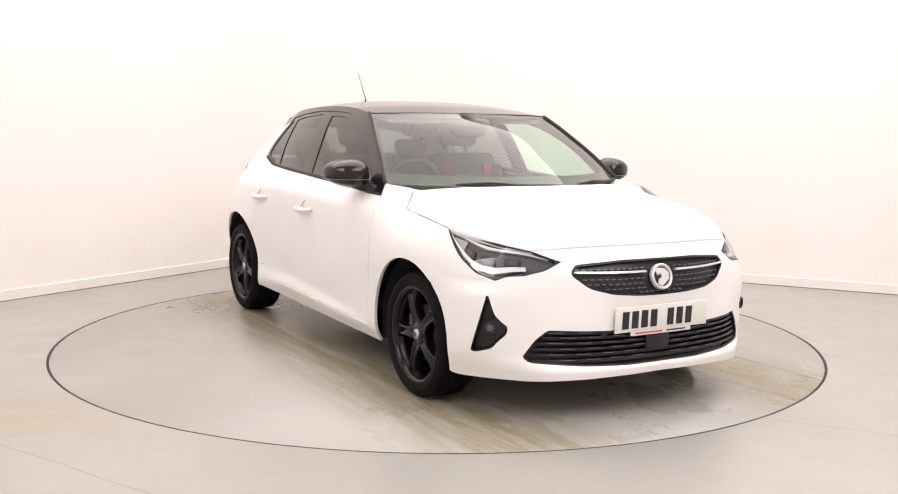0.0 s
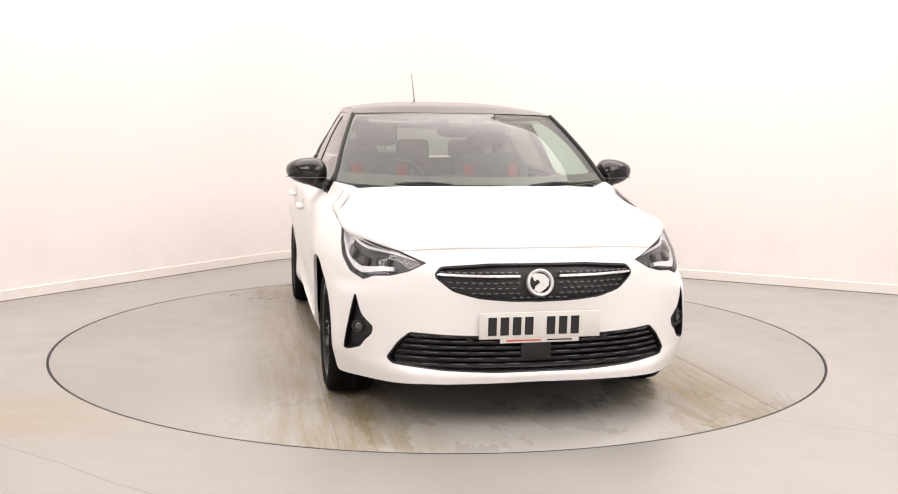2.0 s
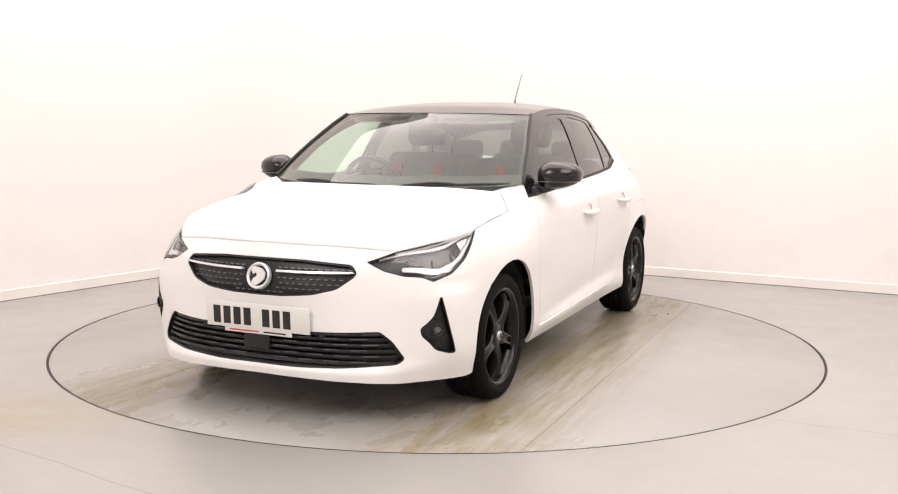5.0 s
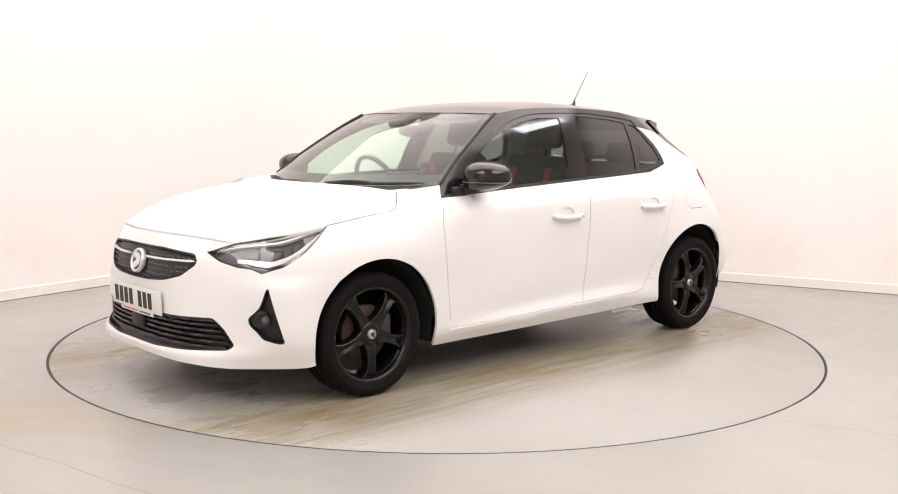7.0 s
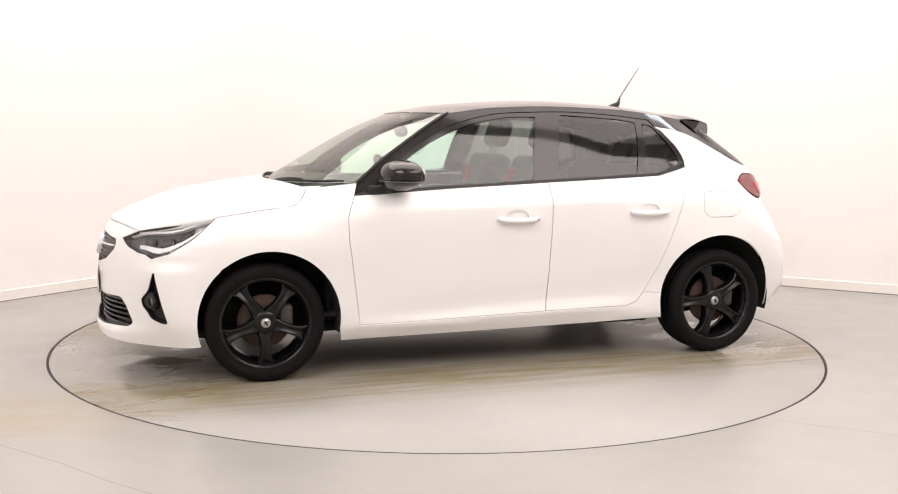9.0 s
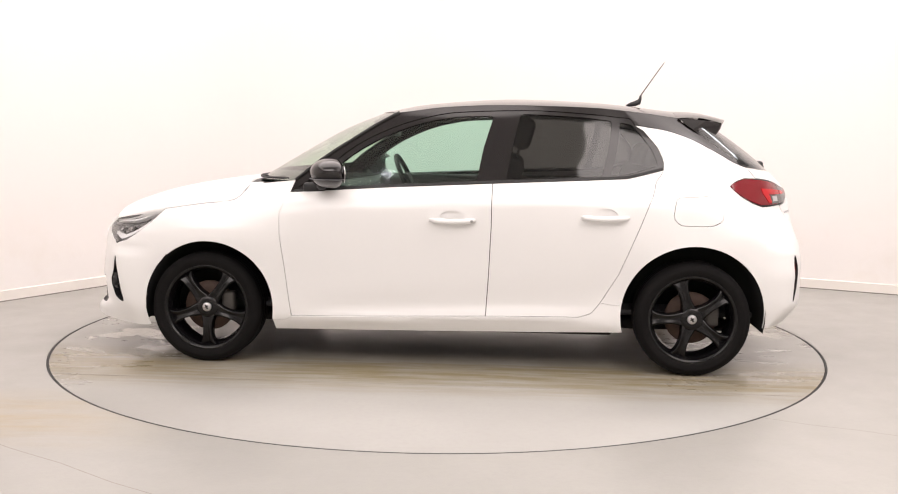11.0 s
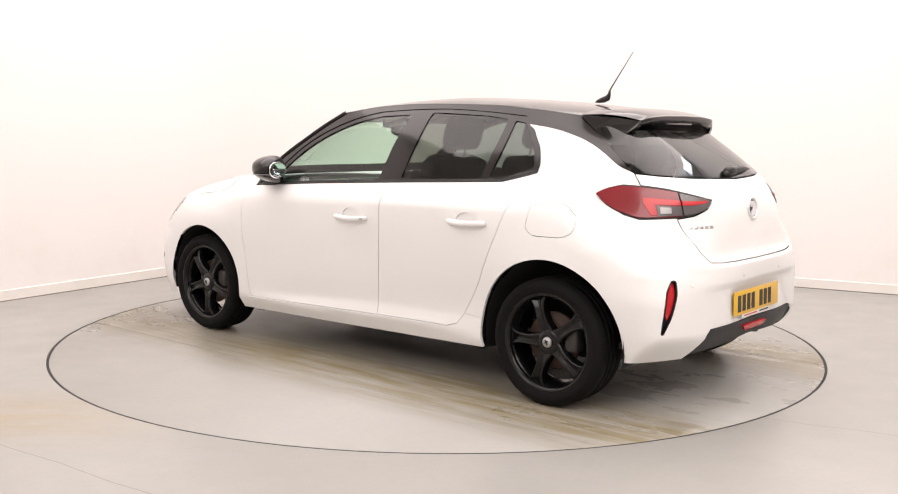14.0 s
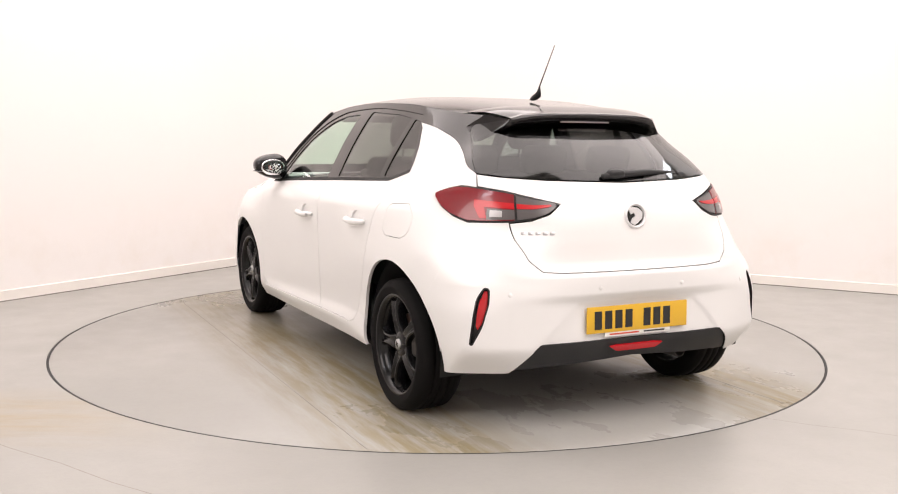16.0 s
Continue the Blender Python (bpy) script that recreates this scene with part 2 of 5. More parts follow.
# ------------------------------------------------------------------ body surface of the car
# x ahead, y to the car's left, z up. Each column is an upright line on the left half of the body: (z, x, y).
COLUMNS = [
    [(.28, -1.87, 0), (.38, -1.90, 0), (.54, -1.892, 0), (.585, -1.918, 0), (.655, -1.922, 0), (.69, -1.885, 0), (.80, -1.868, 0), (.90, -1.85, 0), (.96, -1.825, 0), (1.03, -1.765, 0), (1.10, -1.69, 0), (1.2, -1.555, 0), (1.3, -1.40, 0)],
    [(.27, -1.86, .35), (.38, -1.90, .36), (.54, -1.897, .36), (.585, -1.910, .36), (.655, -1.905, .36), (.69, -1.875, .36), (.80, -1.855, .36), (.90, -1.83, .36), (.955, -1.80, .36), (1.04, -1.72, .355), (1.1, -1.655, .35), (1.2, -1.525, .34), (1.3, -1.38, .33)],
    [(.25, -1.80, .56), (.38, -1.86, .60), (.55, -1.86, .60), (.66, -1.835, .60), (.75, -1.785, .605), (.86, -1.70, .615), (.94, -1.675, .605), (1.02, -1.64, .58), (1.10, -1.55, .56), (1.2, -1.43, .50), (1.3, -1.31, .46)],
    [(.25, -1.69, .742), (.385, -1.783, .752), (.5, -1.783, .752), (.618, -1.762, .738), (.72, -1.66, .742), (.863, -1.575, .722), (.975, -1.50, .71), (1.064, -1.455, .648), (1.1, -1.43, .62), (1.2, -1.33, .54), (1.3, -1.24, .49)],
    [(.25, -1.62, .785), (.4, -1.62, .812), (.55, -1.60, .83), (.7, -1.555, .832), (.8, -1.50, .815), (.9, -1.445, .785), (.975, -1.40, .752), (1.06, -1.34, .70), (1.1, -1.31, .675), (1.2, -1.22, .605), (1.3, -1.12, .54)],
    [(.25, -1.27, .86), (.45, -1.27, .874), (.62, -1.27, .882), (.69, -1.27, .875), (.78, -1.27, .862), (.87, -1.265, .842), (.90, -1.26, .83), (.97, -1.235, .77), (1.05, -1.19, .708), (1.1, -1.16, .683), (1.2, -1.08, .628), (1.3, -1.0, .568)],
    [(.18, -.95, .825), (.26, -.95, .85), (.4, -.95, .846), (.54, -.95, .857), (.65, -.95, .863), (.78, -.95, .856), (.865, -.95, .846), (.89, -.95, .836), (1.0, -.94, .735), (1.05, -.93, .712), (1.1, -.92, .692), (1.2, -.9, .642), (1.3, -.88, .582)],
    [(.18, -.5, .80), (.24, -.5, .825), (.29, -.5, .842), (.36, -.5, .826), (.5, -.5, .837), (.62, -.5, .844), (.76, -.5, .85), (.86, -.5, .847), (.885, -.5, .838), (.985, -.5, .765), (1.1, -.5, .716), (1.2, -.5, .668), (1.3, -.5, .612), (1.37, -.5, .565)],
    [(.18, 0, .80), (.23, 0, .825), (.28, 0, .845), (.34, 0, .830), (.46, 0, .839), (.58, 0, .844), (.75, 0, .85), (.85, 0, .847), (.875, 0, .838), (.96, 0, .78), (1.1, 0, .716), (1.2, 0, .670), (1.3, 0, .612), (1.37, 0, .562)],
    [(.18, .45, .80), (.22, .45, .822), (.27, .45, .846), (.32, .45, .834), (.42, .45, .841), (.56, .45, .846), (.74, .45, .851), (.83, .45, .847), (.86, .45, .838), (.94, .45, .78), (1.0, .45, .752), (1.1, .45, .705), (1.2, .45, .652), (1.3, .45, .592)],
    [(.18, .87, .80), (.21, .87, .82), (.27, .87, .844), (.5, .87, .85), (.65, .87, .858), (.78, .87, .848), (.85, .865, .826), (.912, .85, .77), (.97, .84, .735), (1.05, .82, .69)],
    [(.2, 1.26, .830), (.4, 1.26, .852), (.55, 1.26, .861), (.65, 1.26, .862), (.71, 1.26, .854), (.78, 1.26, .822), (.845, 1.26, .775), (.9, 1.26, .72)],
    [(.19, 1.54, .800), (.3, 1.53, .826), (.45, 1.52, .833), (.58, 1.51, .835), (.67, 1.50, .828), (.75, 1.49, .805), (.812, 1.48, .772), (.86, 1.47, .74)],
    [(.19, 1.71, .755), (.31, 1.745, .772), (.45, 1.772, .76), (.55, 1.783, .745), (.615, 1.782, .718), (.685, 1.73, .72), (.735, 1.70, .70), (.775, 1.685, .672)],
    [(.19, 1.90, .60), (.25, 1.905, .61), (.29, 1.895, .608), (.42, 1.892, .60), (.55, 1.885, .592), (.62, 1.87, .588), (.69, 1.85, .58), (.736, 1.835, .57)],
    [(.2, 2.01, .45), (.24, 2.015, .445), (.275, 1.99, .43), (.40, 1.995, .42), (.5, 1.985, .42), (.56, 1.978, .42), (.645, 1.963, .42), (.70, 1.935, .42), (.742, 1.905, .41)],
    [(.205, 2.05, .22), (.24, 2.055, .22), (.275, 2.03, .22), (.40, 2.035, .22), (.5, 2.035, .22), (.56, 2.04, .22), (.64, 2.022, .22), (.70, 1.995, .22), (.752, 1.96, .21)],
    [(.21, 2.055, 0), (.24, 2.06, 0), (.275, 2.035, 0), (.40, 2.04, 0), (.5, 2.036, 0), (.56, 2.045, 0), (.64, 2.03, 0), (.70, 2.01, 0), (.757, 1.983, 0)],
]
NC = len(COLUMNS)
COLS = [np.array(c) for c in COLUMNS]


def columns_at(z):
    """x and y of every column at heights z."""
    X = np.stack([pchip(c[:, 0], c[:, 1], z) for c in COLS])
    Y = np.stack([pchip(c[:, 0], c[:, 2], z) for c in COLS])
    return X, Y


_x, _y = columns_at(np.array([0.55]))
KNOT = np.r_[0, np.cumsum(np.hypot(np.diff(_x[:, 0]), np.diff(_y[:, 0])))]
S_REAR, S_FRONT = 0.0, float(KNOT[-1])


def skin(s, z):
    """Points of the body surface; s runs round the left half from the rear middle to the front middle."""
    s, z = np.asarray(s, float), np.asarray(z, float)
    X, Y = columns_at(z)
    X = np.vstack([X[1:2], X, X[-2:-1]])
    Y = np.vstack([-Y[1:2], Y, -Y[-2:-1]])
    k = np.r_[-KNOT[1], KNOT, 2 * KNOT[-1] - KNOT[-2]]
    i = np.clip(np.searchsorted(k, s) - 1, 1, len(k) - 3)
    j = np.arange(len(s))

    def cubic(V):
        def tan(a):
            d0, d1 = k[a] - k[a - 1], k[a + 1] - k[a]
            return ((V[a, j] - V[a - 1, j]) / d0 * d1 + (V[a + 1, j] - V[a, j]) / d1 * d0) / (d0 + d1)
        h = k[i + 1] - k[i]
        t = (s - k[i]) / h
        return V[i, j] * (2 * t**3 - 3 * t**2 + 1) + h * tan(i) * (t**3 - 2 * t**2 + t) + V[i + 1, j] * (3 * t**2 - 2 * t**3) + h * tan(i + 1) * (t**3 - t**2)
    return np.stack([cubic(X), cubic(Y), z], -1)


def skin_normal(s, z, e=0.004):
    s, z = np.asarray(s, float), np.asarray(z, float)
    a = skin(s + e, z) - skin(s - e, z)
    b = skin(s, z + e) - skin(s, z - e)
    n = np.cross(b, a)
    n /= np.linalg.norm(n, axis=1)[:, None]
    return n


def solve_s(value, z, axis, lo, hi):
    q = np.linspace(lo, hi, 400)
    v = skin(q, np.full(400, z))[:, axis] - value
    c = np.nonzero(np.sign(v[:-1]) != np.sign(v[1:]))[0]
    if len(c) == 0:
        return float(q[np.argmin(np.abs(v))])
    c = c[0]
    return float(q[c] + (q[c + 1] - q[c]) * v[c] / (v[c] - v[c + 1]))


def side(*xz):
    """(s, z) of points on the flank, from x and z."""
    return [(solve_s(x, z, 0, KNOT[1], KNOT[15]), z) for x, z in xz]


def front(*yz):
    return [(S_FRONT if y == 0 else solve_s(y, z, 1, KNOT[12], S_FRONT), z) for y, z in yz]


def rear(*yz):
    return [(0.0 if y == 0 else solve_s(y, z, 1, 0.0, KNOT[4]), z) for y, z in yz]


def arc(cx, cz, r, a0, a1, n=28):
    return side(*[(cx + r * math.cos(radians(a0 + (a1 - a0) * k / n)), cz + r * math.sin(radians(a0 + (a1 - a0) * k / n))) for k in range(n + 1)])


def inside(poly, q):
    poly, q = np.asarray(poly), np.asarray(q)
    x, y = q[:, 0], q[:, 1]
    res = np.zeros(len(q), bool)
    for (x0, y0), (x1, y1) in zip(poly, np.roll(poly, -1, 0)):
        if y0 != y1:
            c = ((y0 > y) != (y1 > y)) & (x < (x1 - x0) * (y - y0) / (y1 - y0) + x0)
            res ^= c
    return res


def dense(poly, step):
    out = []
    for a, b in zip(poly, poly[1:] + poly[:1]):
        n = max(1, int(math.hypot(b[0] - a[0], b[1] - a[1]) / step))
        out += [(a[0] + (b[0] - a[0]) * k / n, a[1] + (b[1] - a[1]) * k / n) for k in range(n)]
    return out


def clean(poly):
    out = [poly[0]]
    for p in poly[1:]:
        if math.hypot(p[0] - out[-1][0], p[1] - out[-1][1]) > 1e-4:
            out.append(p)
    if math.hypot(out[0][0] - out[-1][0], out[0][1] - out[-1][1]) < 1e-4:
        out.pop()
    return out


def inset(poly, d):
    """The outline drawn in by d (out where d is negative); points on the car's middle line stay on it."""
    p = np.array(clean(poly))
    area = np.sum(p[:, 0] * np.roll(p[:, 1], -1) - np.roll(p[:, 0], -1) * p[:, 1])
    q = p if area > 0 else p[::-1]
    e = np.roll(q, -1, 0) - q
    n = np.stack([-e[:, 1], e[:, 0]], -1) / np.linalg.norm(e, axis=1)[:, None]
    m = n + np.roll(n, 1, 0)
    w = np.linalg.norm(m, axis=1)
    m /= np.maximum(w, 1e-6)[:, None]
    k = d / np.maximum((m * n).sum(1), 0.35)
    out = q + m * k[:, None]
    for end in (S_REAR, S_FRONT):
        on = np.abs(q[:, 0] - end) < 1e-6
        out[on, 0] = end
    return [tuple(v) for v in out]


def rounded(poly, r, n=4):
    """Corners of an outline cut round."""
    p = [np.array(v) for v in clean(poly)]
    out = []
    for i, v in enumerate(p):
        a, b = p[i - 1] - v, p[(i + 1) % len(p)] - v
        la, lb = np.linalg.norm(a), np.linalg.norm(b)
        if min(abs(v[0] - S_REAR), abs(v[0] - S_FRONT)) < 1e-6:
            out.append(tuple(v))
            continue
        d = min(r, la * .45, lb * .45)
        s, e = v + a / la * d, v + b / lb * d
        for k in range(n + 1):
            t = k / n
            out.append(tuple((1 - t)**2 * s + 2 * t * (1 - t) * v + t**2 * e))
    return out


def panel_data(outline, holes=(), step=0.03, gap=0.002, depth=0.014, off=0.0, shape=None):
    """Points, normals and faces of a sheet cut from the body surface, with a turned-in rim."""
    outer = dense(inset(outline, gap) if gap else clean(outline), step)
    rings = [outer] + [dense(inset(h, -gap) if gap else clean(h), step) for h in holes]
    verts, edges = [], []
    for ring in rings:
        b = len(verts)
        verts += ring
        edges += [(b + k, b + (k + 1) % len(ring)) for k in range(len(ring))]
    o = np.array(outer)
    gs, gz = np.meshgrid(np.arange(o[:, 0].min() + step / 2, o[:, 0].max(), step), np.arange(o[:, 1].min() + step / 2, o[:, 1].max(), step))
    q = np.stack([gs.ravel(), gz.ravel()], -1)
    if len(q):
        ok = inside(outer, q)
        for h in rings[1:]:
            ok &= ~inside(h, q)
        q = q[ok]
        allb = np.array(verts)
        if len(q):
            q = q[np.min(np.linalg.norm(q[:, None] - allb[None], axis=2), axis=1) > step * 0.45]
    pts = [Vector(v) for v in verts] + [Vector(v) for v in q]
    v2, _, f2, *_ = delaunay_2d_cdt(pts, edges, [], 0, 1e-6)
    v2 = np.array([tuple(v) for v in v2])
    f2 = np.array([tuple(f) for f in f2])
    c = v2[f2].mean(1)
    ok = inside(outer, c)
    for h in rings[1:]:
        ok &= ~inside(h, c)
    f2 = f2[ok]
    P, N = skin(v2[:, 0], v2[:, 1]), skin_normal(v2[:, 0], v2[:, 1])
    extra = off if shape is None else off + shape(P)
    P = P + N * (np.asarray(extra).reshape(-1, 1) if shape is not None else extra)
    # wind outwards
    a, b, d = P[f2[:, 0]], P[f2[:, 1]], P[f2[:, 2]]
    flip = (np.cross(b - a, d - a) * N[f2[:, 0]]).sum(1) < 0
    f2[flip] = f2[flip][:, ::-1]
    faces = [tuple(f) for f in f2]
    P, N = P.tolist(), N.tolist()
    if depth:
        use = {}
        for f in faces:
            for x, y in ((f[0], f[1]), (f[1], f[2]), (f[2], f[0])):
                use[(x, y)] = use.get((x, y), 0) + 1
        rim = [e for e in use if (e[1], e[0]) not in use]
        rim = [e for e in rim if not (abs(P[e[0]][1]) < 1e-4 and abs(P[e[1]][1]) < 1e-4)]
        for x, y in rim:
            b = len(P)
            px, py, nx, ny = (np.array(v) for v in (P[x], P[y], N[x], N[y]))
            ix, iy = px - nx * depth, py - ny * depth
            fn = np.cross(py - px, nx)
            fn = fn / max(np.linalg.norm(fn), 1e-9)
            P += [px.tolist(), py.tolist(), iy.tolist(), ix.tolist()]
            N += [fn.tolist()] * 4
            faces.append((b + 1, b, b + 3, b + 2))
    return P, N, faces


def to_mesh(name, P, N, faces):
    me = bpy.data.meshes.new(name)
    me.from_pydata([tuple(p) for p in P], [], faces)
    me.polygons.foreach_set("use_smooth", [True] * len(faces))
    me.validate(clean_customdata=False)
    if len(me.vertices) == len(N):
        me.normals_split_custom_set_from_vertices(N)
    return me


def mirrored(P, N, faces):
    return ([[p[0], -p[1], p[2]] for p in P], [[n[0], -n[1], n[2]] for n in N], [f[::-1] for f in faces])


def panels(name, outline, mat, parent, label="", sides="LR", holes=(), **kw):
    """A body panel: 'L' and 'R' give one for each flank, 'C' one sheet across the middle."""
    P, N, F = panel_data(outline, holes, **kw)
    Q, M, G = mirrored(P, N, F)
    made = []
    if "C" in sides:
        made.append(part(name, to_mesh(name, P + Q, N + M, F + [tuple(i + len(P) for i in g) for g in G]), mat, parent, label))
    if "L" in sides:
        made.append(part(name, to_mesh(name, P, N, F), mat, parent, label))
    if "R" in sides:
        made.append(part(name, to_mesh(name, Q, M, G), mat, parent, label))
    return made


def patch(centre, edge, ns, nt, power, xpow=2.0):
    """A crowned sheet between a middle line (x, z) and a left edge (x, y, z), mirrored to the right."""
    C, E = spline([(x, 0, z) for x, z in centre], ns), spline(edge, ns)
    t = np.linspace(-1, 1, 2 * nt + 1)
    a = np.abs(t)[None, :]
    X = C[:, :1] + (E[:, :1] - C[:, :1]) * a**xpow
    Y = E[:, 1:2] * t[None, :]
    Z = C[:, 2:] + (E[:, 2:] - C[:, 2:]) * a**power
    return np.stack([X, Y, Z], -1)


def on_skin(x, z, off=0.0):
    """A point of the flank at x and z."""
    s = solve_s(x, z, 0, KNOT[1], KNOT[15])
    p, n = skin([s], [z])[0], skin_normal([s], [z])[0]
    return tuple(p + n * off)


# ------------------------------------------------------------------ the studio
def floor_material(name, tracks):
    """Pale grey sealed concrete with dust, scuffs and brownish tyre dirt; tracks: the two wheel lines of the turntable."""
    m = bpy.data.materials.new(name)
    m.use_nodes = True
    nt = m.node_tree
    p = nt.nodes["Principled BSDF"]
    tc = nt.nodes.new("ShaderNodeTexCoord")

    def noise_node(scale, detail=5, stretch=None, rough=0.55):
        n = nt.nodes.new("ShaderNodeTexNoise")
        n.inputs["Scale"].default_value, n.inputs["Detail"].default_value, n.inputs["Roughness"].default_value = scale, detail, rough
        if stretch:
            mp = nt.nodes.new("ShaderNodeMapping")
            mp.inputs["Scale"].default_value = stretch[:3]
            mp.inputs["Rotation"].default_value = (0, 0, stretch[3])
            nt.links.new(tc.outputs["Object"], mp.inputs["Vector"])
            nt.links.new(mp.outputs[0], n.inputs["Vector"])
        else:
            nt.links.new(tc.outputs["Object"], n.inputs["Vector"])
        return n.outputs["Fac"]

    def ramp(src, lo, hi):
        r = nt.nodes.new("ShaderNodeMapRange")
        r.inputs["From Min"].default_value, r.inputs["From Max"].default_value = lo, hi
        nt.links.new(src, r.inputs["Value"])
        return r.outputs[0]

    def mixed(fac, a, b):
        x = nt.nodes.new("ShaderNodeMix")
        x.data_type = "RGBA"
        nt.links.new(fac, x.inputs[0])
        for sock, v in ((x.inputs[6], a), (x.inputs[7], b)):
            if isinstance(v, tuple):
                sock.default_value = (*v, 1)
            else:
                nt.links.new(v, sock)
        return x.outputs[2]

    def times(a, b):
        x = nt.nodes.new("ShaderNodeMath")
        x.operation = "MULTIPLY"
        nt.links.new(a, x.inputs[0])
        if isinstance(b, (int, float)):
            x.inputs[1].default_value = b
        else:
            nt.links.new(b, x.inputs[1])
        return x.outputs[0]

    col = mixed(ramp(noise_node(0.9), 0.3, 0.7), (0.301, 0.296, 0.274), (0.351, 0.345, 0.322))
    col = mixed(times(ramp(noise_node(35, 8), 0.45, 0.75), 0.25), col, (0.28, 0.27, 0.26))
    wet = None
    sep = nt.nodes.new("ShaderNodeSeparateXYZ")
    nt.links.new(tc.outputs["Object"], sep.inputs[0])

    def band(sock, at, half):
        d = nt.nodes.new("ShaderNodeMath")
        d.operation = "SUBTRACT"
        nt.links.new(sock, d.inputs[0])
        d.inputs[1].default_value = at
        a = nt.nodes.new("ShaderNodeMath")
        a.operation = "ABSOLUTE"
        nt.links.new(d.outputs[0], a.inputs[0])
        return ramp(a.outputs[0], half, half * 0.25)

    ax_ = nt.nodes.new("ShaderNodeMath")
    ax_.operation = "ABSOLUTE"
    nt.links.new(sep.outputs["X"], ax_.inputs[0])
    absx = ax_.outputs[0]
    if tracks:
        streak = ramp(noise_node(3.2, 7, (0.5, 5.0, 1, 0.0), 0.7), 0.30, 0.60)
        for at, half, k in ((0.95, 0.48, 1.0), (-0.78, 0.48, 0.95)):
            col = mixed(times(times(band(sep.outputs["Y"], at, half), streak), k), col, (0.205, 0.168, 0.090))
        dark = ramp(noise_node(7.0, 8, (0.35, 4.0, 1, 0.06), 0.75), 0.60, 0.72)
        col = mixed(times(times(band(sep.outputs["Y"], 1.08, 0.35), dark), 0.7), col, (0.13, 0.125, 0.10))
        wet = times(ramp(noise_node(2.1, 6, (0.7, 1.3, 1, 0.4), 0.62), 0.53, 0.545), times(band(absx, 1.85, 0.75), band(sep.outputs["Y"], 0.1, 1.6)))
    else:
        streak = ramp(noise_node(2.6, 7, (0.6, 3.5, 1, 0.1), 0.7), 0.34, 0.62)
        col = mixed(times(times(band(sep.outputs["Y"], -1.8, 0.5), streak), times(band(sep.outputs["X"], -2.3, 1.3), 0.8)), col, (0.33, 0.25, 0.12))
    nt.links.new(col, p.inputs["Base Color"])
    rough = ramp(noise_node(5, 6), 0.2, 0.9)
    rr = nt.nodes.new("ShaderNodeMapRange")
    nt.links.new(rough, rr.inputs["Value"])
    rr.inputs["To Min"].default_value, rr.inputs["To Max"].default_value = 0.27, 0.42
    if wet is not None:
        r2 = nt.nodes.new("ShaderNodeMix")
        nt.links.new(wet, r2.inputs[0])
        nt.links.new(rr.outputs[0], r2.inputs[2])
        r2.inputs[3].default_value = 0.03
        nt.links.new(r2.outputs[0], p.inputs["Roughness"])
        nt.links.new(mixed(times(wet, 0.12), col, (0.2, 0.19, 0.17)), p.inputs["Base Color"])
    else:
        nt.links.new(rr.outputs[0], p.inputs["Roughness"])
    b = nt.nodes.new("ShaderNodeBump")
    b.inputs["Strength"].default_value, b.inputs["Distance"].default_value = 0.12, 0.003
    nt.links.new(noise_node(60, 6), b.inputs["Height"])
    nt.links.new(b.outputs[0], p.inputs["Normal"])
    return m


FLOOR = floor_material("sealed_concrete_floor", False)
DISC = floor_material("turntable_concrete", True)
R_DISC = 2.211
# plan of the room: two long walls that meet in a rounded corner behind the car, added plain walls behind the camera
APEX, D_L, D_R = Vector((-1.075, 4.07)), Vector((-0.547, -0.837)), Vector((0.887, -0.461))
BEND = [(APEX + D_L * 1.2 * (1 - k / 20) ** 2 + D_R * 1.2 * (k / 20) ** 2) for k in range(21)]
H_ROOM = 4.0


def disc_mesh(r, z0, z1, n=160):
    return lathe([(0, z1), (r - 0.004, z1), (r, z1 - 0.004), (r, z0)], n, "z")


def sweep(line, prof):
    """A profile of (outwards, up) drawn along a plan line, shaded smoothly along the line only."""
    bm = bmesh.new()
    pts = [Vector((p[0], p[1], 0)) for p in line]
    for (o0, z0), (o1, z1) in zip(prof, prof[1:]):
        rows = []
        for i, p in enumerate(pts):
            d = (pts[min(i + 1, len(pts) - 1)] - pts[max(i - 1, 0)]).normalized()
            out = Vector((-d.y, d.x, 0))
            rows.append((bm.verts.new(p + out * o0 + Vector((0, 0, z0))), bm.verts.new(p + out * o1 + Vector((0, 0, z1)))))
        for r0, r1 in zip(rows, rows[1:]):
            bm.faces.new((r0[0], r1[0], r1[1], r0[1]))
    return bm


